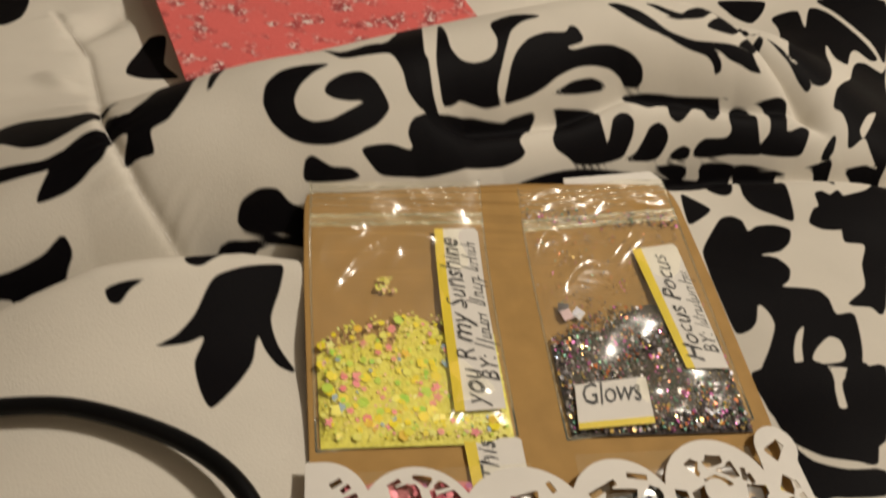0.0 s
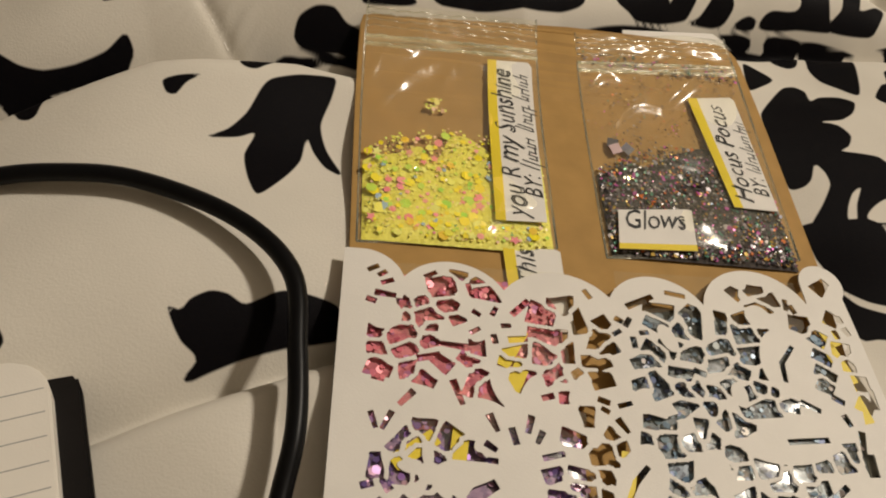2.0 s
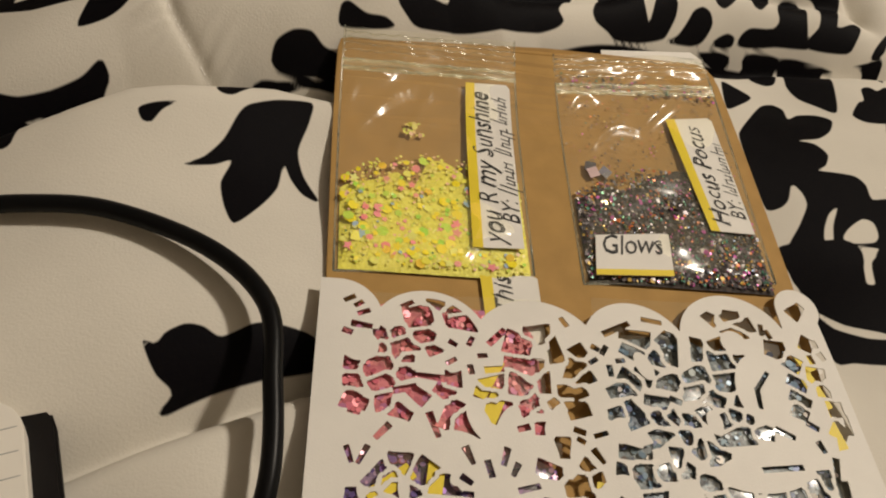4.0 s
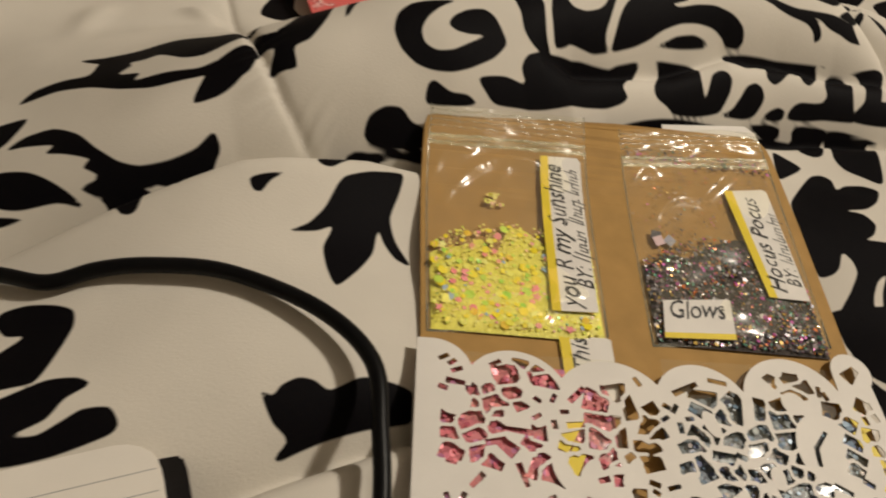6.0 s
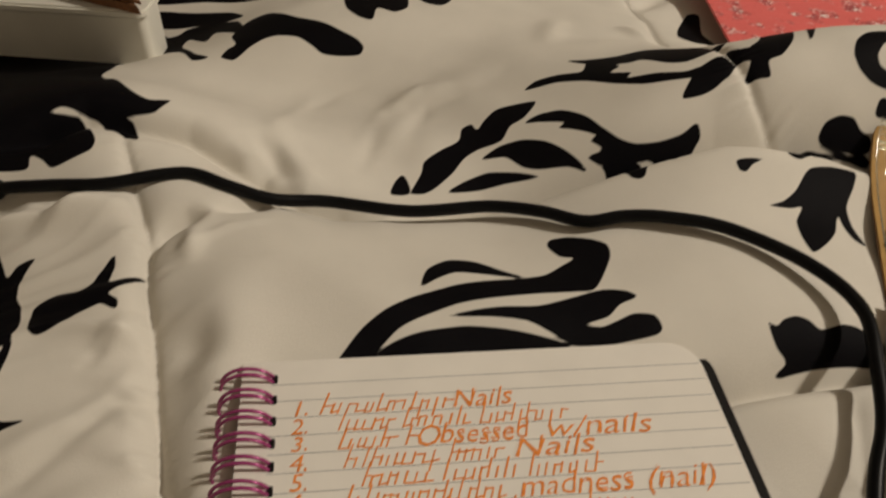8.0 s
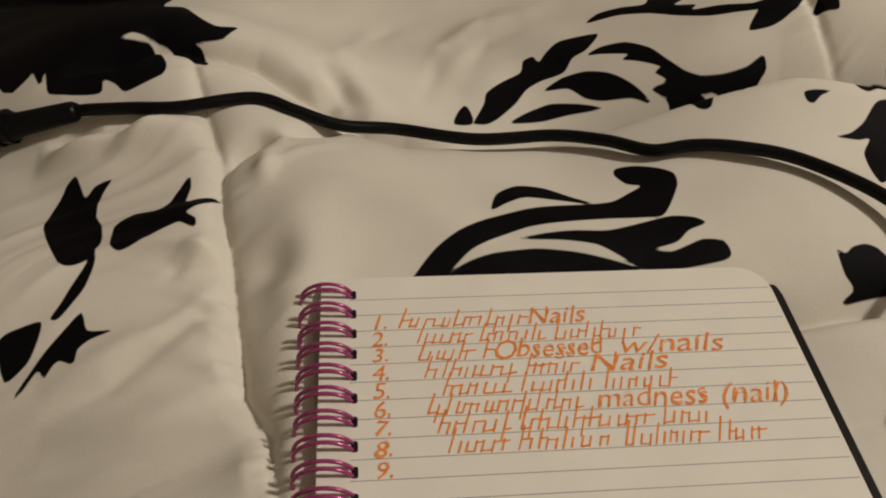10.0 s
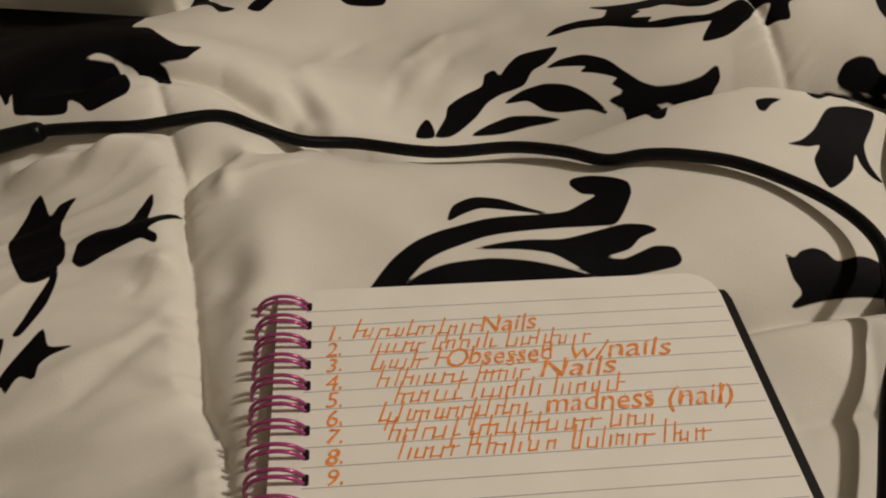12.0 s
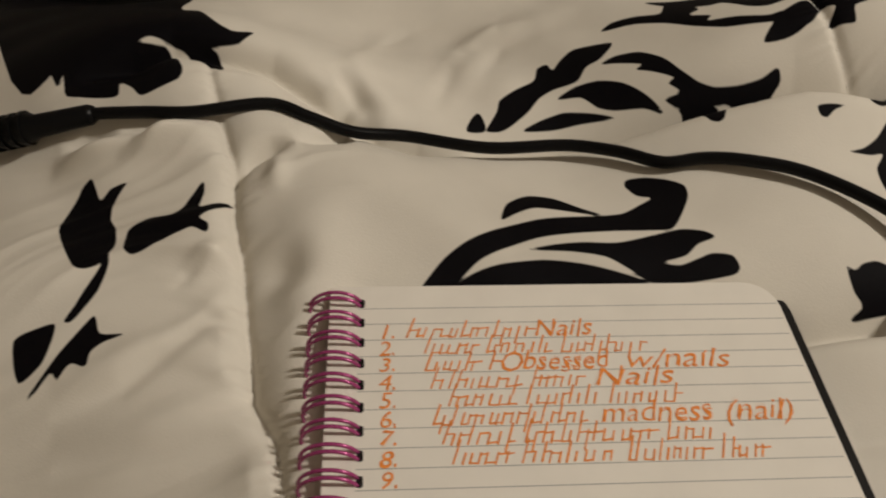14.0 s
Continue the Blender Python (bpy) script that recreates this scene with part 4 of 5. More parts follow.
def build_comforter():
    z = quilt_height(GX, GY)
    edge = np.minimum.reduce([GX + 1.13, 0.83 - GX, GY + 0.78, 1.18 - GY])
    z = np.where(edge < 0.02, -0.30, z)
    ny, nx = GX.shape
    verts = np.stack([GX, GY, z], -1).reshape(-1, 3)
    k = np.arange(nx * ny).reshape(ny, nx)
    quads = np.stack([k[:-1, :-1], k[:-1, 1:], k[1:, 1:], k[1:, :-1]], -1).reshape(-1, 4)
    me = bpy.data.meshes.new("comforter")
    me.from_pydata(verts.tolist(), [], quads.tolist())
    me.materials.append(CLOTH)
    me.shade_smooth()
    at = me.attributes.new("print", "FLOAT", "POINT")
    at.data.foreach_set("value", PRINT.reshape(-1).astype(np.float32))
    ob = new("comforter", me)
    return tagged(ob, "rumpled white quilted comforter with a black damask print", "comforter")


COMFORTER = build_comforter()


def seam(line, gap=0.0035):
    """A row of stitches, each a short thread on the cloth."""
    pts = glide([(x, y, 0) for x, y in line], 60)
    bm, run = bmesh.new(), 0.0
    for a, b in zip(pts, pts[1:]):
        run += (b - a).length
        if run > gap:
            run, d = 0.0, (b - a).normalized() * 0.0009
            za, zb = (float(quilt_height(q.x, q.y)) for q in (a - d, a + d))
            e = d.orthogonal().normalized() * 0.00025
            ring = [(a - d - e, za), (a + d - e, zb), (a + d + e, zb), (a - d + e, za)]
            low = [bm.verts.new((v.x, v.y, z - 0.0002)) for v, z in ring]
            up = [bm.verts.new((v.x, v.y, z + 0.00025)) for v, z in ring]
            bm.faces.new(up)
            for i in range(4):
                bm.faces.new((low[i], low[(i + 1) % 4], up[(i + 1) % 4], up[i]))
    ob = part("quilting_stitches", bm, WHITE_PAPER, COMFORTER, "row of white quilting stitches")
    tagged(ob, kind="stuff")


seam(CREASES[6][3], 0.0024)
seam(CREASES[7][3], 0.0024)


# ---- cable ----
def cable():
    line = [(-0.3560, -0.1228, 0.0225), (-0.3435, -0.1190, 0.0265), (-0.3300, -0.1155, 0.0305), (-0.3170, -0.1120, 0.0345), (-0.2980, -0.1088, 0.0365), (-0.2790, -0.1040, 0.0368), (-0.257, -0.091, 0.0360), (-0.241, -0.090, 0.0315),
            (-0.225, -0.088, 0.0265), (-0.205, -0.080, 0.0215), (-0.174, -0.077, 0.0205), (-0.146, -0.069, 0.0215), (-0.126, -0.070, 0.0240), (-0.109, -0.075, 0.0265), (-0.095, -0.072, 0.0290), (-0.079, -0.072, 0.0320),
            (-0.058, -0.075, 0.0325), (-0.0325, -0.0875, 0.0330), (-0.0170, -0.1040, 0.0315), (-0.0145, -0.124, 0.0275), (-0.0141, -0.143, 0.0235), (-0.0174, -0.161, 0.0190), (-0.022, -0.200, 0.0120), (-0.03, -0.240, 0.0100)]
    ob = thing("power_cable", "black rubber cable lying in waves across the comforter", "cable", pose(0, 0, 0))
    pts = [Vector((p.x, p.y, max(p.z, float(quilt_height(p.x, p.y)) + 0.0022))) for p in glide(line, 7)]
    level = [p.z for p in pts]
    for i, p in enumerate(pts):
        near = level[max(0, i - 6):i + 7]
        p.z = sum(near) / len(near)
    part("cord", tube(pts, 0.0024, 12), RUBBER, ob, "round black cord", True)
    d = (pts[0] - pts[18]).normalized()
    start = pts[20]
    sleeve = tube([start - d * 0.002, start, start + d * 0.022, start + d * 0.024, start + d * 0.055], [0.0030, 0.0040, 0.0046, 0.0058, 0.0062], 14)
    part("plug", sleeve, RUBBER, ob, "moulded black plug sleeve", True)
    for k in range(5):
        c = start + d * (0.026 + k * 0.0042)
        part("grip_ridge", tube([c - d * 0.0008, c + d * 0.0008], 0.0068, 14), RUBBER, ob)


cable()


# ---- notebook ----
def notebook():
    ob = thing("spiral_notebook", "open spiral notebook with ruled pages and orange handwriting", "notebook", BOOK)
    w, h = 0.1429, 0.178
    part("back_cover", prism(rounded(0.0006, -h - 0.003, w + 0.0058, 0.0026, (0.002, 0.010, 0.011, 0.002)), -0.0070, -0.0048, 0.0006), COVER, ob, "stiff black cover")
    part("page_block", prism(rounded(0.0, -h, w, 0.0, (0.001, 0.009, 0.010, 0.001)), -0.0048, -0.0006), PAGE, ob, "thick block of white pages")
    part("top_page", prism(rounded(0.0003, -h + 0.0004, w - 0.0004, -0.0002, (0.001, 0.009, 0.010, 0.001)), -0.0004, -0.0001), PAGE, ob)
    for k in range(26):
        y = -0.0095 - 0.0062 * k
        part("ruled_line", prism([(0.009, y - 0.00011), (w - 0.0012, y - 0.00011), (w - 0.0012, y + 0.00011), (0.009, y + 0.00011)], -0.0001, -0.00004), RULE, ob)
    for k in range(22):
        y = -0.0074 - 0.0077 * k
        part("punched_hole", prism(rounded(0.0092, y - 0.0017, 0.0110, y + 0.0017, 0.0006, 2), -0.0001, 0.00003), COVER, ob)
        coil = []
        for s in (-0.0011, 0.0011):
            arc = [(0.0022 + 0.0083 * math.cos(radians(a)), y + s + 0.0006 * math.sin(radians(a * 0.5)), -0.0035 + 0.0072 * math.sin(radians(a))) for a in range(24, 337, 12)]
            coil.append(part("wire_loop", tube(arc, 0.00058, 7), WIRE, ob, "purple coated wire", True))
    rows = [(1, 0.0235, 0.036, ((0.0615, "Nails", 0.019),)), (2, 0.0286, 0.065, ()), (3, 0.0286, 0.019, ((0.0500, "Obsessed", 0.034), (0.0870, "w/nails", 0.033))),
            (4, 0.0300, 0.043, ((0.0765, "Nails", 0.025),)), (5, 0.0347, 0.066, ()), (6, 0.0300, 0.043, ((0.0765, "madness", 0.033), (0.1120, "(nail)", 0.021))), (7, 0.0323, 0.075, ()), (8, 0.0346, 0.086, ()), (9, 0.03, 0.0, ())]
    for k, x, run, words in rows:
        y = -0.0095 - 0.0062 * (k + 1) + 0.0005
        writing(f"{k}.", Matrix.Translation((0.0150, y, 0.0)), 0.0072, ORANGE, ob, thick=-0.00007)
        if run:
            bars(run, Matrix.Translation((x, y, 0.00002)), 0.0098, ORANGE, ob, 40 + k)
        for wx, text, ww in words:
            writing(text, Matrix.Translation((wx, y, 0.0)), 0.0096, ORANGE, ob, width=ww, shear=0.35, thick=-0.00012)


notebook()


# ---- card with glitter bags in a lace envelope ----
def heap(n, box, low, high, size, stars, seed, rise=0.0, tilt=0.09, ragged=False):
    """Flakes strewn over a box x0, y0, x1, y1: six-sided, some of them stars."""
    rng, verts, faces = random.Random(seed), [], []
    x0, y0, x1, y1 = box
    for _ in range(n):
        fx, fy = rng.random(), rng.random() ** 1.15
        x, y = x0 + (x1 - x0) * fx, y0 + (y1 - y0) * fy * (1 - rise * (2 * fx - 1) ** 2)
        z = low + (high - low) * rng.random() * (1 - fy * 0.55)
        r = size * rng.choice((0.45, 0.6, 0.8, 1.0, 1.25))
        turn = Euler((rng.gauss(0, tilt), rng.gauss(0, tilt), 0)).to_matrix() @ Euler((0, 0, rng.uniform(0, 6.3))).to_matrix()
        star = rng.random() < stars
        k0, m = len(verts), 10 if star else rng.choice((3, 4, 5)) if ragged else 6
        for k in range(m):
            q = r * (0.5 if star and k % 2 else 1.0) * (rng.uniform(0.7, 1.3) if ragged else 1.0)
            verts.append(Vector((x, y, z)) + turn @ Vector((q * math.cos(6.2832 * k / m), q * math.sin(6.2832 * k / m), 0)))
        faces.append(tuple(range(k0, k0 + m)))
    return [tuple(v) for v in verts], faces


def pillow(corners, low, high, seed, n=36, folds=()):
    """A sheet between four corners (lower left, lower right, upper right, upper left) that bulges and creases."""
    rng = random.Random(seed)
    waves = [(rng.uniform(-30, 30), rng.uniform(20, 80), rng.uniform(0, 6), rng.uniform(0.00012, 0.00035)) for _ in range(7)]
    a, b, c, d = [Vector((*p, 0)) for p in corners]
    bm, grid = bmesh.new(), []
    for j in range(n + 1):
        row = []
        for i in range(n + 1):
            u, v = i / n, j / n
            p = (a * (1 - u) + b * u) * (1 - v) + (d * (1 - u) + c * u) * v
            puff = (1 - (2 * u - 1) ** 6) * (1 - (2 * v - 1) ** 12)
            z = low + (high - low) * puff * (1.0 - 0.55 * v)
            z += puff * sum(h * math.sin(kx * u * 0.5 + ky * v * 0.35 + ph) for kx, ky, ph, h in waves)
            for u0, v0, u1, v1, h, w in folds:
                s = min(1, max(0, ((u - u0) * (u1 - u0) + (v - v0) * (v1 - v0)) / ((u1 - u0) ** 2 + (v1 - v0) ** 2)))
                du, dv = u - u0 - s * (u1 - u0), v - v0 - s * (v1 - v0) - 0.05 * math.sin(math.pi * s)
                off = math.hypot(du, dv) * (1.0 if dv < 0 else 0.6)
                z += 1.6 * h * math.exp(-(off / w) ** 2) * math.sin(math.pi * (0.1 + 0.8 * s))
            row.append(bm.verts.new((p.x, p.y, z)))
        grid.append(row)
    for j in range(n):
        for i in range(n):
            bm.faces.new((grid[j][i], grid[j][i + 1], grid[j + 1][i + 1], grid[j + 1][i]))
    return bm


def along(p, q, t):
    return (p[0] + (q[0] - p[0]) * t, p[1] + (q[1] - p[1]) * t)


def zip_bag(corners, glitter, label, seed, folds, floor=0.0004, top=0.0026, zip_at=0.80):
    ob = thing("zip_bag", label, "bag", CARD, "glitter bags on the card")
    a, b, c, d = corners
    for verts, faces, mat, text in glitter:
        g = raw("glitter", verts, faces, mat, ob, text)
        tagged(g, kind="stuff")
    part("front_film", pillow(corners, floor + 0.0002, top, seed, 72, folds), FILM, ob, "clear creased plastic film", True)
    lo, hi = (along(a, d, zip_at - 0.008), along(b, c, zip_at - 0.008)), (along(a, d, zip_at + 0.048), along(b, c, zip_at + 0.048))
    band = pillow([lo[0], lo[1], hi[1], hi[0]], top * 0.5, top * 0.62, seed + 2, 24)
    part("zip_band", band, ZIP_FILM, ob, "cloudy zip band", True)
    for t, r in ((zip_at, 0.00050), (zip_at + 0.038, 0.00046), (zip_at + 0.085, 0.00020), (zip_at + 0.115, 0.00022), (zip_at + 0.14, 0.00020), (zip_at + 0.165, 0.00022)):
        p, q = along(a, d, t), along(b, c, t)
        part("zip_ridge", tube([(*along(p, q, k / 36), top * 0.55 + 0.0003 * math.sin(k * 1.7 + 40 * t) + 0.0002 * math.sin(k * 0.7)) for k in range(37)], r, 6), FILM if r < 0.0003 else ZIP_FILM, ob, "moulded zip ridge", True)
    for p, q in ((a, b), (b, c), (d, a)):
        part("welded_edge", tube([(*along(p, q, k / 8), floor + 0.0004) for k in range(9)], 0.00035, 5), FILM, ob, "", True)
    return ob


ZIP_FILM = film("zip_film", (0.97, 0.95, 0.86), 0.19, 0.24)


def paper_label(corners, z, lines, label, seed, band="left", tilt=90.0):
    """A strip of white paper with one yellow edge and handwriting."""
    ob = thing("paper_label", label, "label", CARD, "labels of the glitter bags")
    a, b, c, d = corners
    slope = 0.0015 if band == "left" and z > 0.002 else 0.0
    c, d = (c[0], c[1] + slope), (d[0], d[1] + slope)
    part("paper", prism([a, b, along(b, c, 0.97), along(c, d, 0.08), d], z, z + 0.00018), WHITE_PAPER, ob, "white paper with a clipped corner")
    if band == "left":
        strip = [a, along(a, b, 0.2), along(d, c, 0.2), d]
    else:
        strip = [a, b, along(b, c, 0.14), along(a, d, 0.14)]
    part("yellow_edge", prism(strip, z + 0.0002, z + 0.00028), YELLOW, ob, "yellow marker edge")
    for x, y, size, text, width, run in lines:
        m = pose(x, y, z + 0.0003, 0, 0, tilt)
        if text:
            writing(text, m, size, BLACK_INK, ob, width=width, shear=0.3, thick=-0.00011)
        if run:
            bars(run, m @ Matrix.Translation((width + size * 0.3, 0, 0)), size * 0.95, BLACK_INK, ob, seed)
    for piece in ob.children:
        for v in piece.data.vertices:
            v.co.z -= slope * min(1.0, max(0.0, (v.co.y - a[1]) / (d[1] - a[1])))
    return ob


def kraft_parts():
    ob = thing("kraft_card", "brown kraft card with rounded corners, slipped into the lace envelope", "card", CARD)
    out = [(-0.0030, -0.1700), (0.1300, -0.1700), (0.1342, -0.0805), (0.1335, -0.0300), (0.1325, 0.0030), (0.1318, 0.0080), (0.1300, 0.0118), (0.1270, 0.0138), (0.1220, 0.0140), (0.0680, 0.0116), (0.0100, 0.0050), (0.0020, 0.0045), (-0.0010, 0.0035), (-0.0018, -0.0005), (-0.0020, -0.0300)]
    part("board", prism(out, -0.0006, 0.0, 0.0002), KRAFT, ob)
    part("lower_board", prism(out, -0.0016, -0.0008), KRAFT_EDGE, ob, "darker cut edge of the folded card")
    slip = thing("paper_slip", "white paper slip showing behind the kraft card", "paper", CARD)
    part("sheet", prism([(0.088, -0.02), (0.1310, -0.016), (0.1310, 0.0190), (0.1275, 0.0228), (0.0900, 0.0172)], -0.0026, -0.0022), WHITE_PAPER, slip)


kraft_parts()
def mound(box, low, high, seed, ragged=0.25):
    """A heap of dust: domed, thin towards its uneven upper rim."""
    rng = random.Random(seed)
    x0, y0, x1, y1 = box
    bumps = [(rng.uniform(0, 1), rng.uniform(0.04, 0.16), rng.uniform(-1, 1)) for _ in range(12)]
    bm, grid, nx, ny = bmesh.new(), [], 44, 26
    for j in range(ny + 1):
        row = []
        for i in range(nx + 1):
            u, v = i / nx, j / ny
            top = 1 - ragged * 0.5 * abs(2 * u - 1) ** 3 + ragged * sum(0.35 * h * math.exp(-((u - c) / w) ** 2) for c, w, h in bumps)
            z = low + (high - low) * (1 - (2 * u - 1) ** 6) * (1 - v ** 3) * min(1, v * 6 + 0.3)
            row.append(bm.verts.new((x0 + (x1 - x0) * u, y0 + (y1 - y0) * v * top, z + rng.uniform(-0.00012, 0.00012))))
        grid.append(row)
    for j in range(ny):
        for i in range(nx):
            bm.faces.new((grid[j][i], grid[j][i + 1], grid[j + 1][i + 1], grid[j + 1][i]))
    return bm


def dust(parent, name_label, material, *spec):
    tagged(part("glitter", mound(*spec), material, parent, name_label, True), kind="stuff")


sunny = heap(230, (0.0014, -0.0845, 0.0522, -0.0455), 0.00185, 0.00200, 0.00135, 0.45, 3, 0.25)
specks = heap(900, (0.0012, -0.0850, 0.0525, -0.0440), 0.00175, 0.00190, 0.00050, 0.2, 13, 0.25)
sun_sparks = heap(110, (0.0012, -0.0850, 0.0530, -0.0430), 0.00190, 0.00215, 0.00030, 0.0, 14, 0.25, 0.42, True)
clump = heap(34, (0.0190, -0.0372, 0.0245, -0.0312), 0.0006, 0.0018, 0.0008, 0.5, 5, 0.0, 0.3)
bag = zip_bag([(-0.0007, -0.0875), (0.0541, -0.0845), (0.0560, 0.0113), (0.0000, 0.0083)],
        [(*sunny, SUN_MIX, "yellow, green, pink and blue stars and dots"), (*specks, SUN_FINE, "fine yellow glitter"), (*sun_sparks, SPARK, "mirror specks"), (*clump, SUN_FINE, "pale green glitter clump")],
        "clear zip bag half full of yellow star glitter", 11,
        [(0.10, 0.53, 0.58, 0.75, 0.00115, 0.024), (0.04, 0.66, 0.26, 0.77, 0.0010, 0.022), (0.30, 0.45, 0.54, 0.57, 0.0009, 0.020), (0.42, 0.60, 0.68, 0.73, 0.0009, 0.020), (0.03, 0.73, 0.14, 0.785, 0.0009, 0.018), (0.60, 0.02, 0.95, 0.14, 0.0008, 0.022), (0.07, 0.86, 0.10, 0.99, 0.00025, 0.016), (0.19, 0.86, 0.21, 0.99, 0.00025, 0.016), (0.33, 0.86, 0.36, 0.99, 0.00025, 0.016), (0.47, 0.86, 0.49, 0.99, 0.00025, 0.016), (0.61, 0.86, 0.64, 0.99, 0.00025, 0.016), (0.74, 0.86, 0.77, 0.99, 0.00025, 0.016), (0.88, 0.86, 0.91, 0.99, 0.00025, 0.016), (0.10, 0.805, 0.13, 0.855, 0.00022, 0.014), (0.27, 0.805, 0.30, 0.855, 0.00022, 0.014), (0.42, 0.805, 0.45, 0.855, 0.00022, 0.014), (0.58, 0.805, 0.61, 0.855, 0.00022, 0.014), (0.80, 0.805, 0.83, 0.855, 0.00022, 0.014)])
dust(bag, "pale yellow glitter dust", SUN_DUST, (0.0005, -0.0868, 0.0532, -0.0490), 0.0005, 0.0018, 61, 0.5)
dark = heap(2600, (0.0700, -0.0845, 0.1262, -0.0415), 0.0016, 0.0020, 0.00060, 0.08, 7, 0.3, 0.2, True)
flecks = heap(210, (0.0715, -0.0835, 0.1250, -0.0430), 0.0018, 0.0021, 0.00085, 0.1, 17, 0.3, 0.2, True)
dark_sparks = heap(700, (0.0705, -0.0845, 0.1262, -0.0410), 0.0019, 0.0022, 0.00036, 0.0, 19, 0.3, 0.42, True)
film_dust = heap(520, (0.0705, -0.0420, 0.1265, 0.0020), 0.0009, 0.0013, 0.00030, 0.0, 8)
rim_dust = heap(260, (0.0710, -0.0080, 0.1270, -0.0010), 0.0012, 0.0020, 0.00045, 0.0, 18)
chips = ([], [])
for cx, cy, turn, rise in ((0.0772, -0.0452, 20, 0.0021), (0.0812, -0.0446, 48, 0.0019), (0.0768, -0.0425, -12, 0.0017)):
    chips[1].append(tuple(range(len(chips[0]), len(chips[0]) + 4)))
    chips[0].extend(tuple(pose(cx, cy, rise, 8, -6, turn) @ Vector((px, py, 0))) for px, py in ((-0.0017, -0.0017), (0.0017, -0.0017), (0.0017, 0.0017), (-0.0017, 0.0017)))
bag = zip_bag([(0.0682, -0.0862), (0.1280, -0.0814), (0.1288, 0.0165), (0.0699, 0.0079)],
        [(*dark, DARK_MIX, "dark grey glitter"), (*flecks, DARK_MIX, "orange, pink and silver flecks"), (*dark_sparks, SPARK, "mirror specks in many colours"), (*film_dust, DARK_MIX, "fine dark dust"), (*rim_dust, DARK_MIX, "dark dust under the zip"), (*chips, FOIL, "square foil chips")],
        "clear zip bag half full of dark holographic glitter", 26,
        [(0.05, 0.70, 0.24, 0.76, 0.0009, 0.020), (0.46, 0.62, 0.90, 0.74, 0.0010, 0.022), (0.16, 0.54, 0.46, 0.61, 0.0009, 0.020), (0.60, 0.71, 0.92, 0.78, 0.0009, 0.018), (0.28, 0.68, 0.46, 0.73, 0.0008, 0.016), (0.78, 0.03, 0.98, 0.15, 0.0002, 0.02), (0.02, 0.865, 0.60, 0.88, 0.0008, 0.016), (0.45, 0.86, 0.98, 0.89, 0.0008, 0.016), (0.02, 0.93, 0.42, 0.94, 0.0008, 0.016), (0.38, 0.93, 0.98, 0.95, 0.0008, 0.016)])
dust(bag, "dark brownish glitter dust", DARK_DUST, (0.0700, -0.0855, 0.1268, -0.0465), 0.0005, 0.0017, 68, 0.30)
paper_label([(0.0368, -0.0781), (0.0515, -0.0773), (0.0534, -0.0119), (0.0388, -0.0129)], 0.0028,
            [(0.0458, -0.0765, 0.0086, "you R my Sunshine", 0.061, 0.0), (0.0516, -0.0690, 0.0074, "BY:", 0.009, 0.040)],
            "white paper label with a yellow edge, on yellow glitter", 5)
paper_label([(0.1107, -0.0651), (0.1250, -0.0652), (0.1240, -0.0164), (0.1068, -0.0196)], 0.0028,
            [(0.1180, -0.0630, 0.0080, "Hocus Pocus", 0.043, 0.0), (0.1240, -0.0600, 0.0068, "BY:", 0.008, 0.022)],
            "white paper label with a yellow edge, on dark glitter", 6)
paper_label([(0.0714, -0.0843), (0.0949, -0.0829), (0.0964, -0.0676), (0.0734, -0.0703)], 0.0028,
            [(0.0742, -0.0768, 0.0094, "Glows", 0.0195, 0.0)], "small white paper label reading Glows", 7, "low", 4.0)
paper_label([(0.0395, -0.1120), (0.0548, -0.1110), (0.0548, -0.0850), (0.0386, -0.0855)], 0.0008,
            [(0.0470, -0.0985, 0.0075, "This", 0.013, 0.0)], "white paper label half inside the lace envelope", 8)

# bags that show through the lace
inner = thing("zip_bag", "clear bag of pink and purple glitter inside the envelope", "bag", CARD, "glitter bags inside the envelope")
dust(inner, "pink glitter dust", PINK_DUST, (-0.0020, -0.1400, 0.0520, -0.0975), 0.0008, 0.0027, 63, 0.1)
dust(inner, "purple glitter dust", PURPLE_DUST, (-0.0030, -0.1720, 0.0530, -0.1385), 0.0008, 0.0027, 64, 0.1)
for n, box, mat, seed, text in ((260, (-0.001, -0.138, 0.050, -0.0985), PINK_MIX, 31, "pink glitter"), (200, (-0.002, -0.172, 0.052, -0.138), PURPLE_MIX, 32, "purple glitter")):
    tagged(raw("glitter", *heap(3 * n, box, 0.0026, 0.0030, 0.0009, 0.1, seed, 0.0, 0.2), mat, inner, text), kind="stuff")
part("front_film", pillow([(-0.002, -0.172), (0.054, -0.172), (0.056, -0.093), (0.0, -0.094)], 0.0014, 0.0033, 33, 20), FILM, inner, "clear film", True)
inner = thing("zip_bag", "clear bag of blue glitter inside the lace envelope", "bag", CARD, "glitter bags inside the envelope")
dust(inner, "blue and black glitter dust", BLUE_DUST, (0.0660, -0.1720, 0.1270, -0.1040), 0.0008, 0.0027, 65, 0.1)
tagged(raw("glitter", *heap(1300, (0.068, -0.172, 0.126, -0.1050), 0.0026, 0.0030, 0.0009, 0.1, 34, 0.0, 0.2), BLUE_MIX, inner, "blue and black glitter"), kind="stuff")
part("front_film", pillow([(0.066, -0.172), (0.128, -0.172), (0.129, -0.090), (0.069, -0.091)], 0.0014, 0.0033, 35, 20), FILM, inner, "clear film", True)
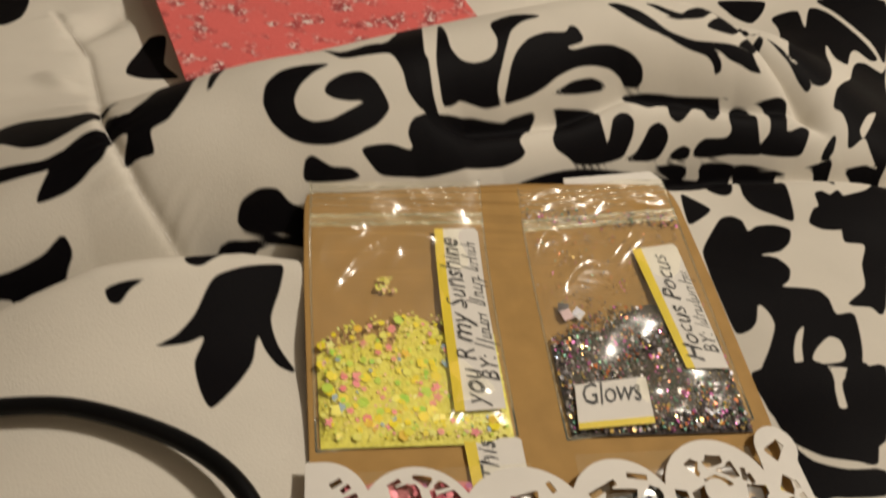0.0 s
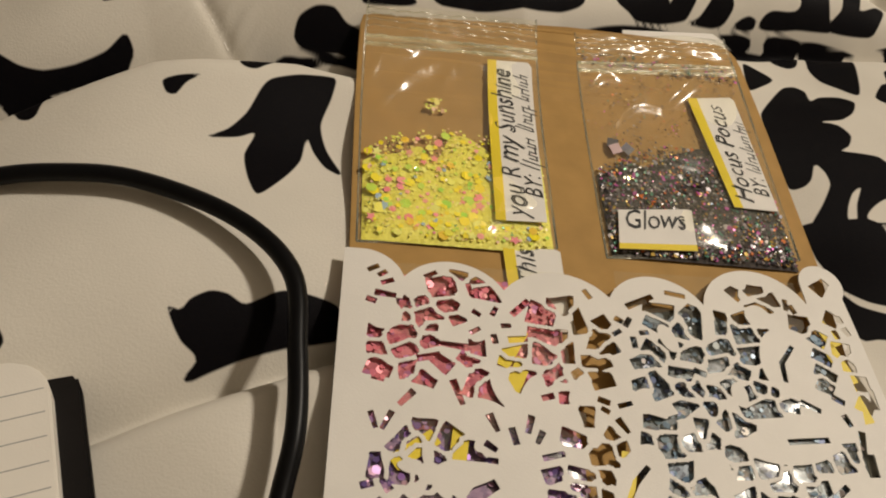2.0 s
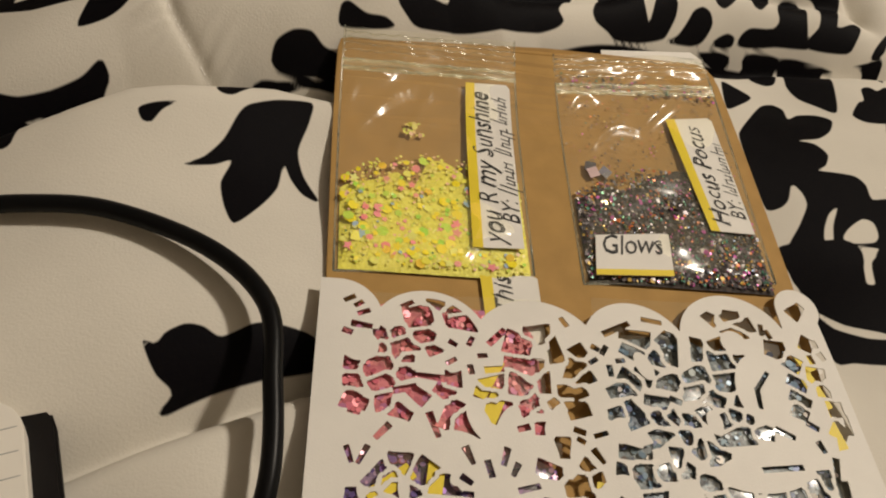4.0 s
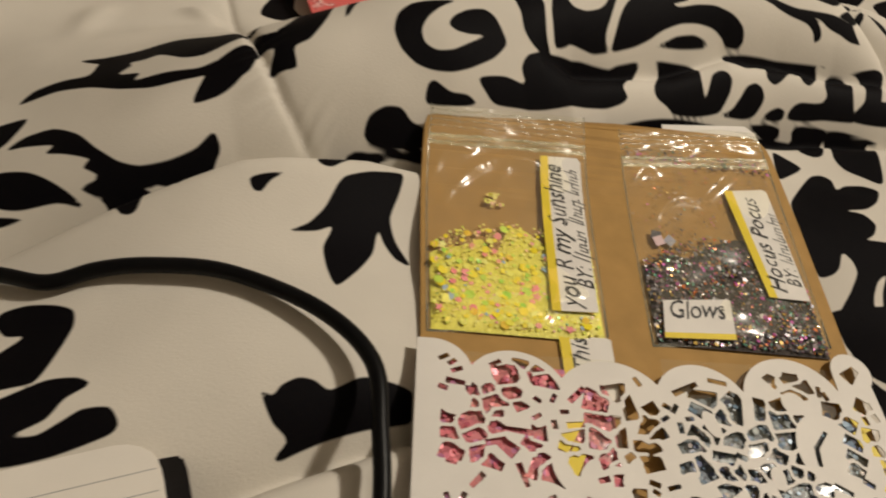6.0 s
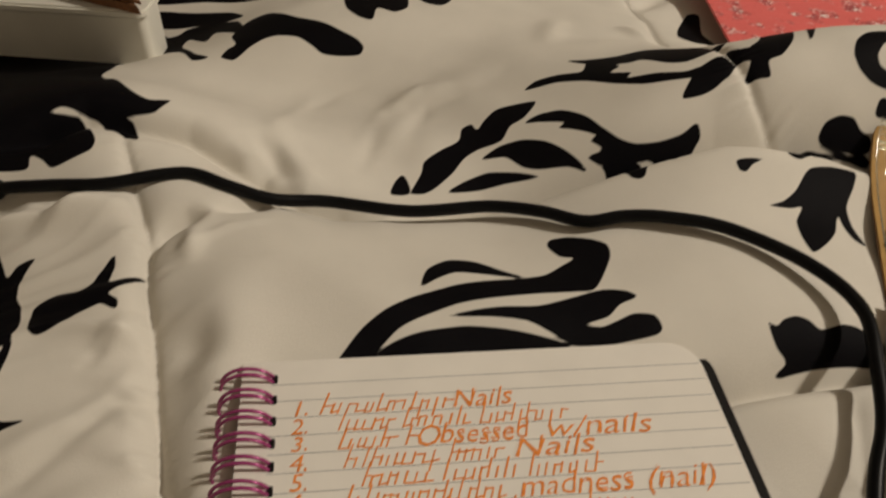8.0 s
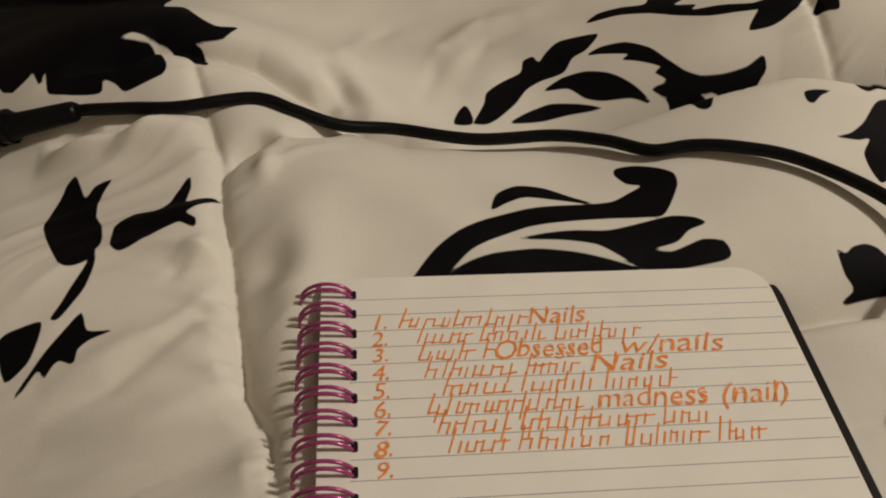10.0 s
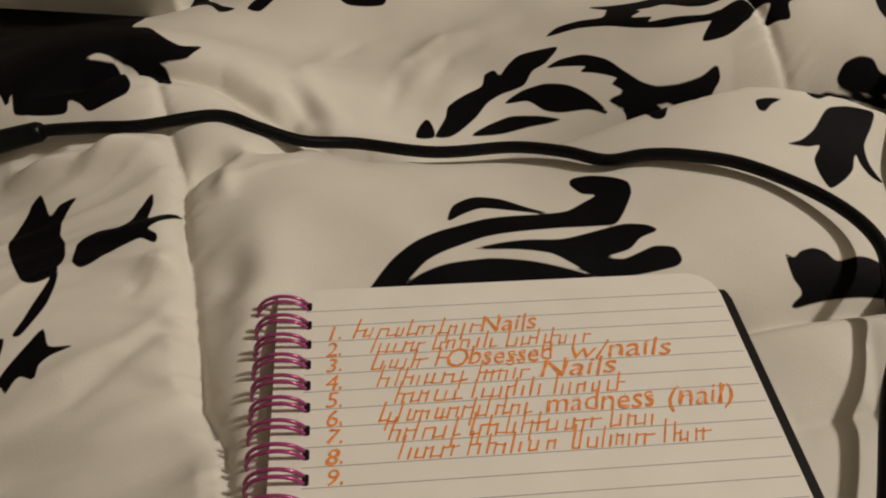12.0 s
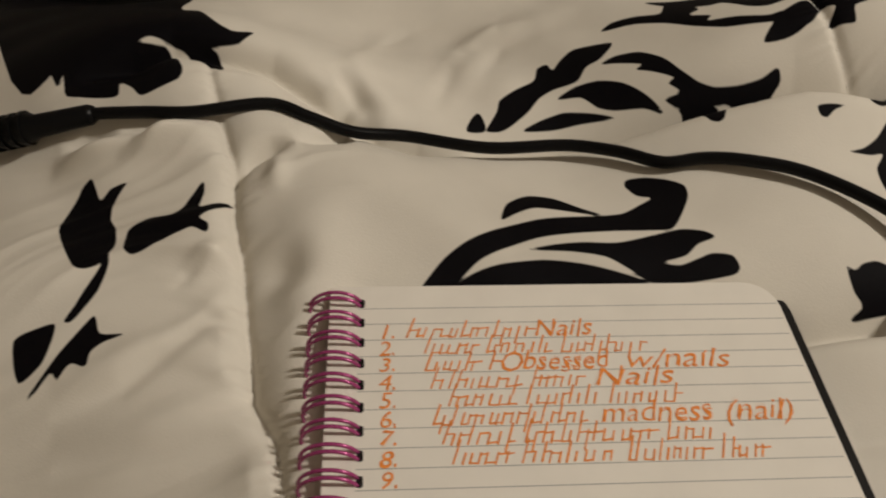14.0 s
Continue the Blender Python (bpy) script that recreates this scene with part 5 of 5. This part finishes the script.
for k, (x, y, a) in enumerate(((0.0375, -0.1180, 60), (0.0380, -0.1265, 65), (0.0130, -0.1455, 35), (0.0230, -0.1450, 80), (0.1255, -0.1060, -65), (0.1270, -0.1170, -72), (0.1280, -0.1280, -78), (0.0620, -0.1500, 75))):
    ob = thing("yellow_tag", "yellow edge of a paper label inside the envelope", "label", CARD @ pose(x, y, 0.0031, 0, 0, a), "yellow tags")
    part("strip", prism(rounded(-0.0060, -0.0020, 0.0060, 0.0020, 0.0004, 2), 0.0, 0.0002), YELLOW, ob)


# cut-outs of the lace in millimetres: from, to, breadth at either end
LACE_CUTS = []
LACE_CUTS += [(2.3, -98.1, 4.6, -96.8, 0.8, 0.8), (4.9, -99.6, 6.6, -98.4, 0.8, 0.8), (5.7, -101.9, 8.3, -100.9, 0.8, 0.8), (4.1, -104.9, 8.8, -105.6, 1.4, 0.9), (2, -106.8, 3.9, -107.5, 1, 1)]  # left scallop
LACE_CUTS += [(10.2, -107.7, 12.5, -107.5, 2.8, 2.5), (13.9, -107.5, 17, -106.4, 1.9, 1.2), (18, -102.6, 23.6, -101.7, 4.2, 6), (18.9, -108.2, 24.1, -107.1, 2, 4.3), (14.1, -111.9, 19.2, -109.6, 3.4, 3.1), (11, -112.2, 12, -110.6, 2, 1.4), (23.1, -111.4, 25.1, -110.4, 1.8, 1.9), (16.7, -99, 19.4, -97.4, 0.8, 0.7), (23.9, -96.8, 26.9, -97.4, 0.8, 2.5), (27.6, -100.4, 28.3, -103.9, 0.8, 0.6), (28.7, -100.1, 32.7, -98.4, 0.8, 2.4), (29.2, -102.4, 35, -102.2, 2.5, 4.7), (16.8, -114.2, 18.3, -114.4, 2, 2)]  # first scallop
LACE_CUTS += [(3.1, -115.9, 5.8, -116.2, 3.1, 1.9), (6.9, -117.7, 13, -115.5, 2.1, 3.7), (2.9, -120.5, 5.8, -120.4, 2.7, 1.8), (9.3, -122, 13, -119.6, 1.7, 2.6), (2.9, -125, 6.9, -126.6, 3.5, 1.2), (15.3, -118.7, 18.1, -117.2, 1.5, 2.7), (20, -118.5, 26.1, -119.2, 0.8, 1.4), (27.6, -119, 29.8, -119, 2.4, 2.9), (14.2, -122.9, 19.3, -121.7, 1.2, 1.2), (10.3, -126.1, 13.1, -125.7, 2.9, 2.4), (13.8, -127.4, 17.2, -129.2, 2.4, 0.6), (24.8, -121.9, 27.5, -123.7, 1, 1.9), (18.7, -122.9, 21.1, -124.9, 1.4, 2.1), (3.6, -127.9, 5.9, -128.7, 1.2, 0.7), (25.9, -131.5, 28.9, -125.6, 1.3, 2.4)]  # pink column
LACE_CUTS += [(28.3, -131.3, 33.6, -130.4, 4.3, 6.1), (30.4, -136.7, 32, -140.5, 1.4, 0.6)]  # pink column
LACE_CUTS += [(28.4, -108.6, 29.9, -109.6, 0.9, 0.7), (34.3, -107.2, 33.2, -109.3, 0.7, 0.8), (27.4, -114.9, 29.5, -113.6, 0.7, 0.6), (33.1, -115.2, 33.4, -117.3, 1, 1), (35.5, -112.3, 37.5, -112.1, 0.8, 0.7)]  # little blossom
LACE_CUTS += [(37, -116.2, 41.4, -115.6, 1.3, 1.1), (36, -120.3, 41, -119.4, 1.4, 2.5), (34.7, -122.1, 38.5, -123.2, 1.6, 1.6), (36.9, -126.8, 41.8, -128.3, 4.1, 5.7)]  # yellow gap
LACE_CUTS += [(38.5, -108.7, 42.9, -104.4, 1.2, 1.2), (43.5, -107.5, 48.5, -109.2, 5.3, 3.5), (48.7, -104.7, 53.9, -105.4, 1.5, 5.4), (54.7, -106.7, 55.8, -112.3, 1.6, 2.4), (42.8, -113.5, 51, -115.1, 1.3, 3.7), (42.9, -119.3, 47.1, -121.2, 4.7, 2), (51.5, -116.8, 51.6, -120.9, 1.9, 1.2), (45.1, -126.6, 49.2, -123.9, 1.7, 2.5), (48.9, -127.6, 54.1, -124.8, 0.8, 1.7), (43.8, -131.6, 46.4, -130.9, 0.9, 1.1), (48.8, -130.9, 51, -131, 2.1, 1.7), (58.6, -99.8, 59.8, -102.1, 0.9, 0.9)]  # second scallop
LACE_CUTS += [(58.6, -117.7, 61.3, -113, 1.9, 3.6), (55.8, -121, 61.2, -121, 1.4, 2.5), (57.5, -126.2, 61.4, -125.3, 3, 2.7), (60.5, -110.4, 62.8, -109.2, 1.8, 2.1), (57.8, -131.1, 60.2, -132, 1, 1), (54.3, -134.1, 54.3, -137.6, 2.3, 0.6), (47.9, -141.1, 55.7, -143.2, 2.7, 0.6)]  # brown stem
LACE_CUTS += [(7.9, -145.5, 12, -141.6, 1, 1.8), (13, -140, 16.6, -141.1, 1.7, 3.9), (18.8, -144.9, 21.7, -141, 2.3, 3.3), (10.9, -144.6, 14, -143.2, 1.6, 2.3), (12.6, -145.9, 18.9, -148.3, 2.7, 2.4), (24.9, -147, 25.1, -144.1, 5.9, 1), (8.2, -150.3, 12, -151.1, 4.6, 3.6), (12.8, -153.2, 15.5, -153.2, 3.4, 3.2), (12.4, -157.4, 23.2, -158.2, 2.5, 4.5), (4.2, -147.4, 4.3, -151.3, 0.5, 2.2), (1.3, -154, 3.6, -153.4, 1.1, 1), (5.7, -152.8, 7.3, -154.9, 0.7, 1.5), (4.8, -157, 6.3, -158.6, 1, 1), (9.1, -158.3, 10.7, -156.5, 1, 1.2), (2.2, -159.6, 3.4, -158.4, 1, 1)]  # low left scroll
LACE_CUTS += [(23, -157.3, 30, -153.6, 2.2, 0.5), (3.1, -137, 4.2, -140.5, 0.8, 0.5), (7.8, -136.9, 5.7, -140.8, 0.9, 0.5), (22.3, -128.4, 24.2, -134.2, 1.3, 0.7), (12.8, -131.6, 9.7, -134.8, 1.2, 0.8)]  # low left scroll
LACE_CUTS += [(29.1, -143.7, 31.2, -145.2, 1.1, 0.8), (29.4, -147.7, 31.3, -147.9, 0.8, 0.8), (35.4, -139.9, 36.2, -143.5, 1.1, 1), (40.5, -136.6, 39.2, -140.6, 1.1, 0.8), (42.7, -140.4, 41.2, -143.1, 1, 0.6), (42.3, -146.7, 47.1, -145.5, 0.9, 0.8), (42.6, -151.1, 46.5, -149.9, 1.8, 1.3), (47.5, -149.6, 53.4, -151.4, 1.3, 2.3), (48.6, -153.2, 53.8, -154, 1.2, 3.5), (43, -156.5, 48, -156.9, 3.1, 2.9), (55.6, -151.1, 57.5, -150.5, 3.8, 3), (54.8, -156.1, 56.7, -156, 5.4, 5.2)]  # great blossom
LACE_CUTS += [(69.6, -104.1, 77.1, -100.3, 1.4, 1), (74.8, -103.8, 81.3, -105.5, 1.4, 4.3), (81.5, -98.5, 86.7, -99.3, 1, 1), (74.4, -108.1, 78.4, -110.3, 1.7, 2.6), (88.5, -103.2, 86.1, -111.2, 1.9, 3.6), (81.7, -110.2, 84.4, -110.8, 2.6, 2.6), (84.2, -105.6, 87.7, -102.3, 1.4, 1.2), (72.7, -115.7, 76.6, -118.2, 2.3, 2.2), (77.4, -113.9, 80.4, -116.5, 1.5, 4.1), (82, -117.7, 87.8, -117.4, 1.1, 4), (95.8, -104.3, 94.6, -110.1, 1.9, 1.3), (89.5, -116.6, 95.8, -114.2, 2.1, 4), (88.4, -120.1, 94.7, -118.5, 2.7, 3.4)]  # third scallop
LACE_CUTS += [(65.7, -108, 67.2, -108.9, 1.1, 0.9), (69.5, -107.9, 68.1, -110.1, 0.9, 0.8), (64.5, -112.8, 66.3, -111.7, 0.7, 0.7), (69.5, -113.5, 69.6, -116.2, 1.1, 0.9), (71.7, -112, 73.7, -111.7, 0.8, 0.7), (59.3, -118.7, 63.9, -116.4, 1.2, 2.1), (58.9, -122.5, 62.4, -121.3, 1.5, 1.2), (68.8, -120.9, 74, -119.2, 1, 3.3)]  # bud blossom
LACE_CUTS += [(72.7, -123.8, 74.8, -129, 1, 4.6), (66.6, -127.5, 70.8, -126.3, 1.3, 1.9), (78.1, -122.6, 82.7, -123.7, 1, 2.2), (84.3, -121.9, 86.9, -123, 1.1, 1.1), (79.3, -126.7, 81.8, -129.7, 2.3, 0.9), (83.3, -126.3, 85.1, -128.2, 1.9, 1.2), (86.8, -128, 90, -127.8, 2.3, 1.6), (92.6, -124.8, 94.5, -128.3, 4.2, 1.3), (78.1, -133, 81.8, -131, 2.4, 1.2), (86.1, -130.6, 87, -134.2, 1.8, 0.8), (88.5, -134.6, 90.6, -137.6, 3.1, 1.7), (69, -136.3, 75.4, -137.4, 2.1, 0.8), (74.9, -135.6, 78.2, -134.5, 0.8, 0.7), (82.8, -136, 82.5, -139.4, 1.9, 0.7)]  # heart
LACE_CUTS += [(58.3, -133.5, 59.7, -134.4, 0.8, 0.8), (62.7, -132.7, 65.8, -131.8, 0.7, 0.6), (61.8, -136.2, 63.8, -139.3, 1.3, 0.6), (58.6, -140.4, 60, -141.4, 3, 1.4), (54.1, -145.2, 59.1, -144.7, 4.9, 5.2), (60.4, -143.8, 62.4, -143.4, 2.4, 1.5), (68.7, -140.2, 67.6, -144.9, 2, 1.6), (71, -143.1, 75.9, -142.4, 4.9, 4.9), (76.7, -141.9, 80.3, -141.3, 1.5, 2.8)]  # small star
LACE_CUTS += [(67, -147.9, 63.4, -151.6, 0.7, 1), (63.4, -151.6, 60.9, -156.1, 1, 0.6)]  # leaf slit
LACE_CUTS += [(84.4, -141, 86.3, -142, 2.9, 1.8), (72.1, -147.7, 77, -148.8, 1.7, 4.6), (71.4, -151.5, 75.4, -154.6, 1.5, 1.8), (76.9, -153.2, 81.5, -152.3, 1.7, 3.3), (70.6, -156.8, 72.4, -157.8, 3.5, 2.6), (74.1, -156.5, 80.6, -156.7, 1.8, 3.4), (84.1, -144.6, 86.6, -148.8, 1.9, 4.5), (87.3, -143.8, 92.6, -144.5, 3.3, 1.9), (93.5, -142.4, 97.6, -142, 2.4, 3.1), (88.9, -148.4, 93, -147.9, 1.7, 2.7), (94.2, -147.1, 99.3, -146.9, 4.2, 4.8), (101.5, -143, 102.9, -145.5, 1.9, 1.2), (97.5, -151.5, 102.6, -150.5, 1, 5), (104.3, -146.8, 108.6, -147.4, 5.4, 5.2), (110.4, -145.6, 114.5, -145.7, 2.2, 1.6)]  # lower blue net
LACE_CUTS += [(115.8, -145.5, 119.6, -144.4, 2.8, 3.6), (106.7, -152.9, 111.4, -152.6, 2.6, 4.1), (88.1, -155.1, 92.1, -154, 0.9, 2.5), (93.2, -154.9, 94.7, -155.8, 2.1, 1.5), (98.7, -155.8, 102.6, -155.4, 2.6, 3.7), (112.9, -153.8, 116.8, -151, 1.2, 1)]  # lower blue net
LACE_CUTS += [(101.6, -97.1, 105.1, -94.1, 2.9, 1.7), (103.8, -95.2, 110.4, -95, 2.9, 1), (105.2, -101.9, 110.7, -100.3, 1.5, 2.6), (109.6, -98.9, 113.6, -97.8, 1.6, 2.8), (100.4, -106, 106.9, -103.4, 2.6, 3.2), (98.9, -110.4, 105, -110, 4.5, 3.8), (105, -108.4, 110.9, -111.4, 1.8, 3.6), (98.7, -116.5, 107.4, -115.6, 3.3, 5.7), (94.6, -120.6, 98.6, -122.2, 3.9, 1.5), (103.7, -120.8, 105.7, -121.7, 3.6, 1.7), (116.7, -104.9, 121.2, -106, 3, 4.6), (116.8, -97.7, 116.3, -100.9, 0.9, 0.8), (117.9, -99.5, 118.6, -101.7, 1, 1), (121, -108.3, 124.1, -110.2, 2.5, 2.9)]  # fourth scallop
LACE_CUTS += [(109.3, -123.2, 109.8, -117.9, 0.8, 1), (109.8, -117.9, 114.2, -112.8, 0.8, 0.6), (104.9, -140.1, 116, -139, 0.9, 0.9)]  # oval leaf slits
LACE_CUTS += [(95.3, -129.1, 98.9, -127, 3.2, 2), (100.3, -125.8, 102.8, -126.2, 1.9, 1), (104.4, -126.7, 107.1, -127.8, 1.6, 0.9), (95.2, -132.7, 103.9, -131, 1.9, 3.4), (106.3, -129.4, 109.9, -130.4, 3, 1.9), (111.9, -129, 116.4, -131.1, 1.3, 0.9), (91.3, -136.5, 95.7, -137.9, 4.9, 2.3)]  # middle blue net
LACE_CUTS += [(120.6, -114.4, 124, -116.2, 1.6, 1.6), (119.9, -119.1, 123.6, -121.2, 1.6, 1.2), (119.5, -122.9, 121.7, -124.5, 3.4, 1.8), (128.1, -102.6, 129.8, -103.6, 3, 2.6), (126.9, -112.7, 130.5, -113.3, 3.2, 3.5), (128.5, -116.5, 130.5, -116.7, 3.2, 2.9), (129.9, -122.6, 132.5, -122.5, 3, 2.3), (129.1, -127.9, 131.3, -129.5, 3.3, 1.8), (131.3, -102.2, 131.9, -103.9, 1.1, 0.8), (131.9, -105.9, 132.8, -107.8, 1.5, 1.1), (128.6, -106.9, 129, -109, 1.2, 1.2), (133.4, -124.3, 133.1, -129.4, 0.7, 1.4), (121.5, -126.8, 124.1, -128.4, 1.2, 1.1), (122.9, -132, 123.9, -134.6, 1.3, 0.9), (126.3, -136.4, 124.9, -142.2, 1.4, 0.8)]  # right border
LACE_CUTS += [(121.5, -140.5, 121.9, -143.7, 1.9, 1.4), (125.4, -143.2, 125.6, -147.1, 2.3, 1), (127.9, -93.5, 130.9, -90.9, 2.7, 0.9)]  # right border


def disc(x, y, cx, cy, r):
    return r - np.hypot(x - cx, y - cy)


def oval(x, y, cx, cy, rx, ry, deg):
    c, s = math.cos(radians(deg)), math.sin(radians(deg))
    u, v = ((x - cx) * c + (y - cy) * s) / rx, ((y - cy) * c - (x - cx) * s) / ry
    return (1 - np.hypot(u, v)) * min(rx, ry)


def lace_field(x, y):
    """Above nought where the lace is paper, below where it is cut away; millimetres."""
    side = x + 3.9 - 0.04 * (y + 92)
    scallops = [(0.6, -102.6, 11.0), (23.5, -109, 15.4), (51, -112.5, 17.8), (78.5, -108.3, 14.8), (108, -105, 16.5), (130, -91.6, 6.6)]
    shape = np.minimum.reduce([side, 134.6 - 0.06 * (y + 88) - x, -104 - y])
    shape = np.maximum(shape, np.minimum.reduce([side, -91.6 - y, 1.0 - x]))
    shape = np.maximum(shape, np.minimum.reduce([x - 123.4, 134.6 - 0.06 * (y + 88) - x, -91.6 - y]))
    for cx, cy, r in scallops:
        shape = np.maximum(shape, np.minimum(disc(x, y, cx, cy, r), side))
    holes, other, slits = np.full(x.shape, -9.0), np.full(x.shape, -9.0), np.full(x.shape, -9.0)
    for ax, ay, bx, by, wa, wb in LACE_CUTS:
        narrow = max(wa, wb) <= 1.5
        for lower in (False, True):
            # the panel repeats itself, turned over, below its middle
            cy, dy = (-318 - ay, -318 - by) if lower else (ay, by)
            if max(cy, dy) < -173:
                continue
            near = np.hypot(x - (ax + bx) / 2, y - (cy + dy) / 2) < 14
            px, py = x[near], y[near]
            long = max(0.2, math.hypot(bx - ax, dy - cy))
            u = ((px - ax) * (bx - ax) + (py - cy) * (dy - cy)) / long
            v = ((py - cy) * (bx - ax) - (px - ax) * (dy - cy)) / long
            half = (wa + (wb - wa) * np.clip(u / long, 0, 1)) / 2
            inside = (0.34 if narrow else 1.05) - np.maximum(np.maximum(-u, u - long), np.abs(v) - half)
            if narrow:
                slits[near] = np.maximum(slits[near], inside)
            else:
                other[near] = np.maximum(other[near], np.minimum(holes[near], inside))
                holes[near] = np.maximum(holes[near], inside)
    # a rib of paper stays between neighbouring cut-outs
    holes = np.minimum(holes, holes - other - 0.95)
    # whole leaves, blossoms and the scalloped rim
    whole = np.minimum(2.3 - shape, 1.0)
    for cx, cy, rx, ry, deg in ((109.5, -117, 5.6, 9.4, -12), (105, -141, 12.6, 5.0, 4), (65, -152, 6.0, 10.5, -25), (107, -104, 3.8, 3.8, 0), (6, -111, 4.6, 4.2, 0), (95, -128, 2.2, 3.4, 0), (79, -113, 2.2, 4.2, 20), (84, -148, 3.6, 4.6, 10)):
        whole = np.maximum(whole, oval(x, y, cx, cy, rx, ry, deg))
    for cx, cy, r, n, turn, length in ((37.5, -137.5, 4.0, 7, 10, 13.0), (33, -114, 2.2, 6, 30, 6.0), (67.5, -109, 1.8, 5, 0, 5.0), (66, -130, 2.0, 5, 20, 5.4), (52, -128, 1.8, 5, 40, 5.0), (16, -151, 2.6, 5, 20, 7.0)):
        whole = np.maximum(whole, disc(x, y, cx, cy, r))
        for k in range(n):
            a = radians(turn + 360 * k / n)
            whole = np.maximum(whole, oval(x, y, cx + math.cos(a) * length * 0.62, cy + math.sin(a) * length * 0.62, length * 0.42, length * 0.19, math.degrees(a)))
    return np.minimum(shape, -np.maximum(np.minimum(holes, -whole), slits))


def lace_envelope():
    ob = thing("lace_envelope", "white laser-cut paper envelope with a scalloped lace front", "envelope", CARD)
    step = 0.33
    xs, ys = np.arange(-14, 141, step), np.arange(-172, -82, step)
    x, y = np.meshgrid(xs, ys)
    f = lace_field(x, y)
    gy, gx = np.gradient(f, step)
    size = np.maximum(gx * gx + gy * gy, 0.15)
    push = np.clip(f / size, -0.75 * step, 0.75 * step)
    close = np.abs(f) < 0.7 * step
    px, py = np.where(close, x - push * gx, x), np.where(close, y - push * gy, y)
    rise = 1.1 * np.sin((x + 8) / 148 * math.pi).clip(0) ** 0.5 * np.clip((-88 - y) / 18, 0.25, 1)
    pz = 3.0 + rise + 0.25 * np.sin(x * 0.09 + y * 0.05)
    ny, nx = f.shape
    centre = (f[:-1, :-1] + f[1:, :-1] + f[:-1, 1:] + f[1:, 1:]) / 4 > 0
    index = np.arange(ny * nx).reshape(ny, nx)
    quads = np.stack([index[:-1, :-1], index[:-1, 1:], index[1:, 1:], index[1:, :-1]], -1)[centre]
    used = np.unique(quads)
    to = np.full(ny * nx, -1)
    to[used] = np.arange(len(used))
    quads = to[quads]
    top = np.stack([px.ravel(), py.ravel(), pz.ravel()], -1)[used] / 1000
    low = top - np.array((0, 0, 0.00035))
    n = len(top)
    edges = {}
    for q in quads.tolist():
        for a, b in zip(q, q[1:] + q[:1]):
            if (b, a) in edges:
                del edges[(b, a)]
            else:
                edges[(a, b)] = 1
    walls = [(b, a, a + n, b + n) for a, b in edges]
    raw("lace_front", np.concatenate([top, low]).tolist(), quads.tolist() + walls, WHITE_PAPER, ob, "white cut-out lace panel with scalloped top edge")
    part("back_panel", prism([(-0.0066, -0.1720), (0.1390, -0.1720), (0.1345, -0.0900), (-0.0037, -0.0925)], -0.0024, -0.0019), WHITE_PAPER, ob, "plain white back")


lace_envelope()


def bend_up():
    """The card's upper end is pushed up where it meets the fold behind it."""
    for ob in list(scene.objects):
        if ob.type != "MESH" or ob.parent is None or (ob.parent.matrix_world.translation - CARD.translation).length > 1e-6:
            continue
        if ob.data.vertices and max(v.co.y for v in ob.data.vertices) > -0.045:
            bm = bmesh.new()
            bm.from_mesh(ob.data)
            if len(bm.verts) < 400:
                for y in (-0.045, -0.037, -0.029, -0.021, -0.013, -0.005, 0.003):
                    bmesh.ops.bisect_plane(bm, geom=[*bm.verts, *bm.edges, *bm.faces], plane_co=(0, y, 0), plane_no=(0, 1, 0))
            for v in bm.verts:
                s = min(1.3, max(0.0, (v.co.y + 0.045) / 0.055)) * math.sqrt(min(1.0, max(0.0, 1 - v.co.x / 0.115)))
                v.co.z += 0.012 * s * s
                v.co.y -= 0.0125 * s * s
            bm.to_mesh(ob.data)
            bm.free()


bpy.context.view_layer.update()
bend_up()


# ---- behind the folds ----
def pink_envelope():
    ob = thing("pink_envelope", "coral pink glitter envelope half behind a comforter fold", "envelope", pose(-0.046, 0.101, 0.010, 2.0, 0, 15.0))
    part("front", prism(rounded(-0.0005, -0.02, 0.136, 0.17, 0.002, 2), 0.0, 0.0012, 0.0003), PINK, ob)
    part("flap", prism([(0.002, 0.168), (0.133, 0.168), (0.074, 0.145), (0.062, 0.145)], 0.0014, 0.0019), PINK, ob)


pink_envelope()


def clear_box():
    ob = thing("plastic_box", "low cloudy plastic box behind a comforter fold", "box", pose(-0.334, 0.033, -0.004, 0, 0, 6))
    part("tub", prism(rounded(-0.150, 0.0, 0.0, 0.022, 0.004), 0.0, 0.028, 0.0015), BOX_PLASTIC, ob, "cloudy plastic tub")
    part("lid", prism(rounded(-0.152, -0.002, 0.002, 0.024, 0.005), 0.028, 0.0315, 0.001), BOX_PLASTIC, ob, "cloudy plastic lid")


clear_box()


def kraft_stack():
    ob = thing("kraft_stack", "stack of brown kraft cards lying on the plastic box", "cards", pose(-0.332, 0.028, 0.0277, 0, 0, 0))
    rng = random.Random(9)
    for k in range(8):
        j = rng.uniform(-0.0015, 0.0015)
        out = [(j, j * 0.5), (-0.090 + j, 0.092 + j), (-0.200 + j, 0.110), (-0.190 + j, 0.036 + j)]
        part("card", prism(out, k * 0.0017, k * 0.0017 + 0.0015), KRAFT if k == 7 else KRAFT_EDGE, ob)


kraft_stack()
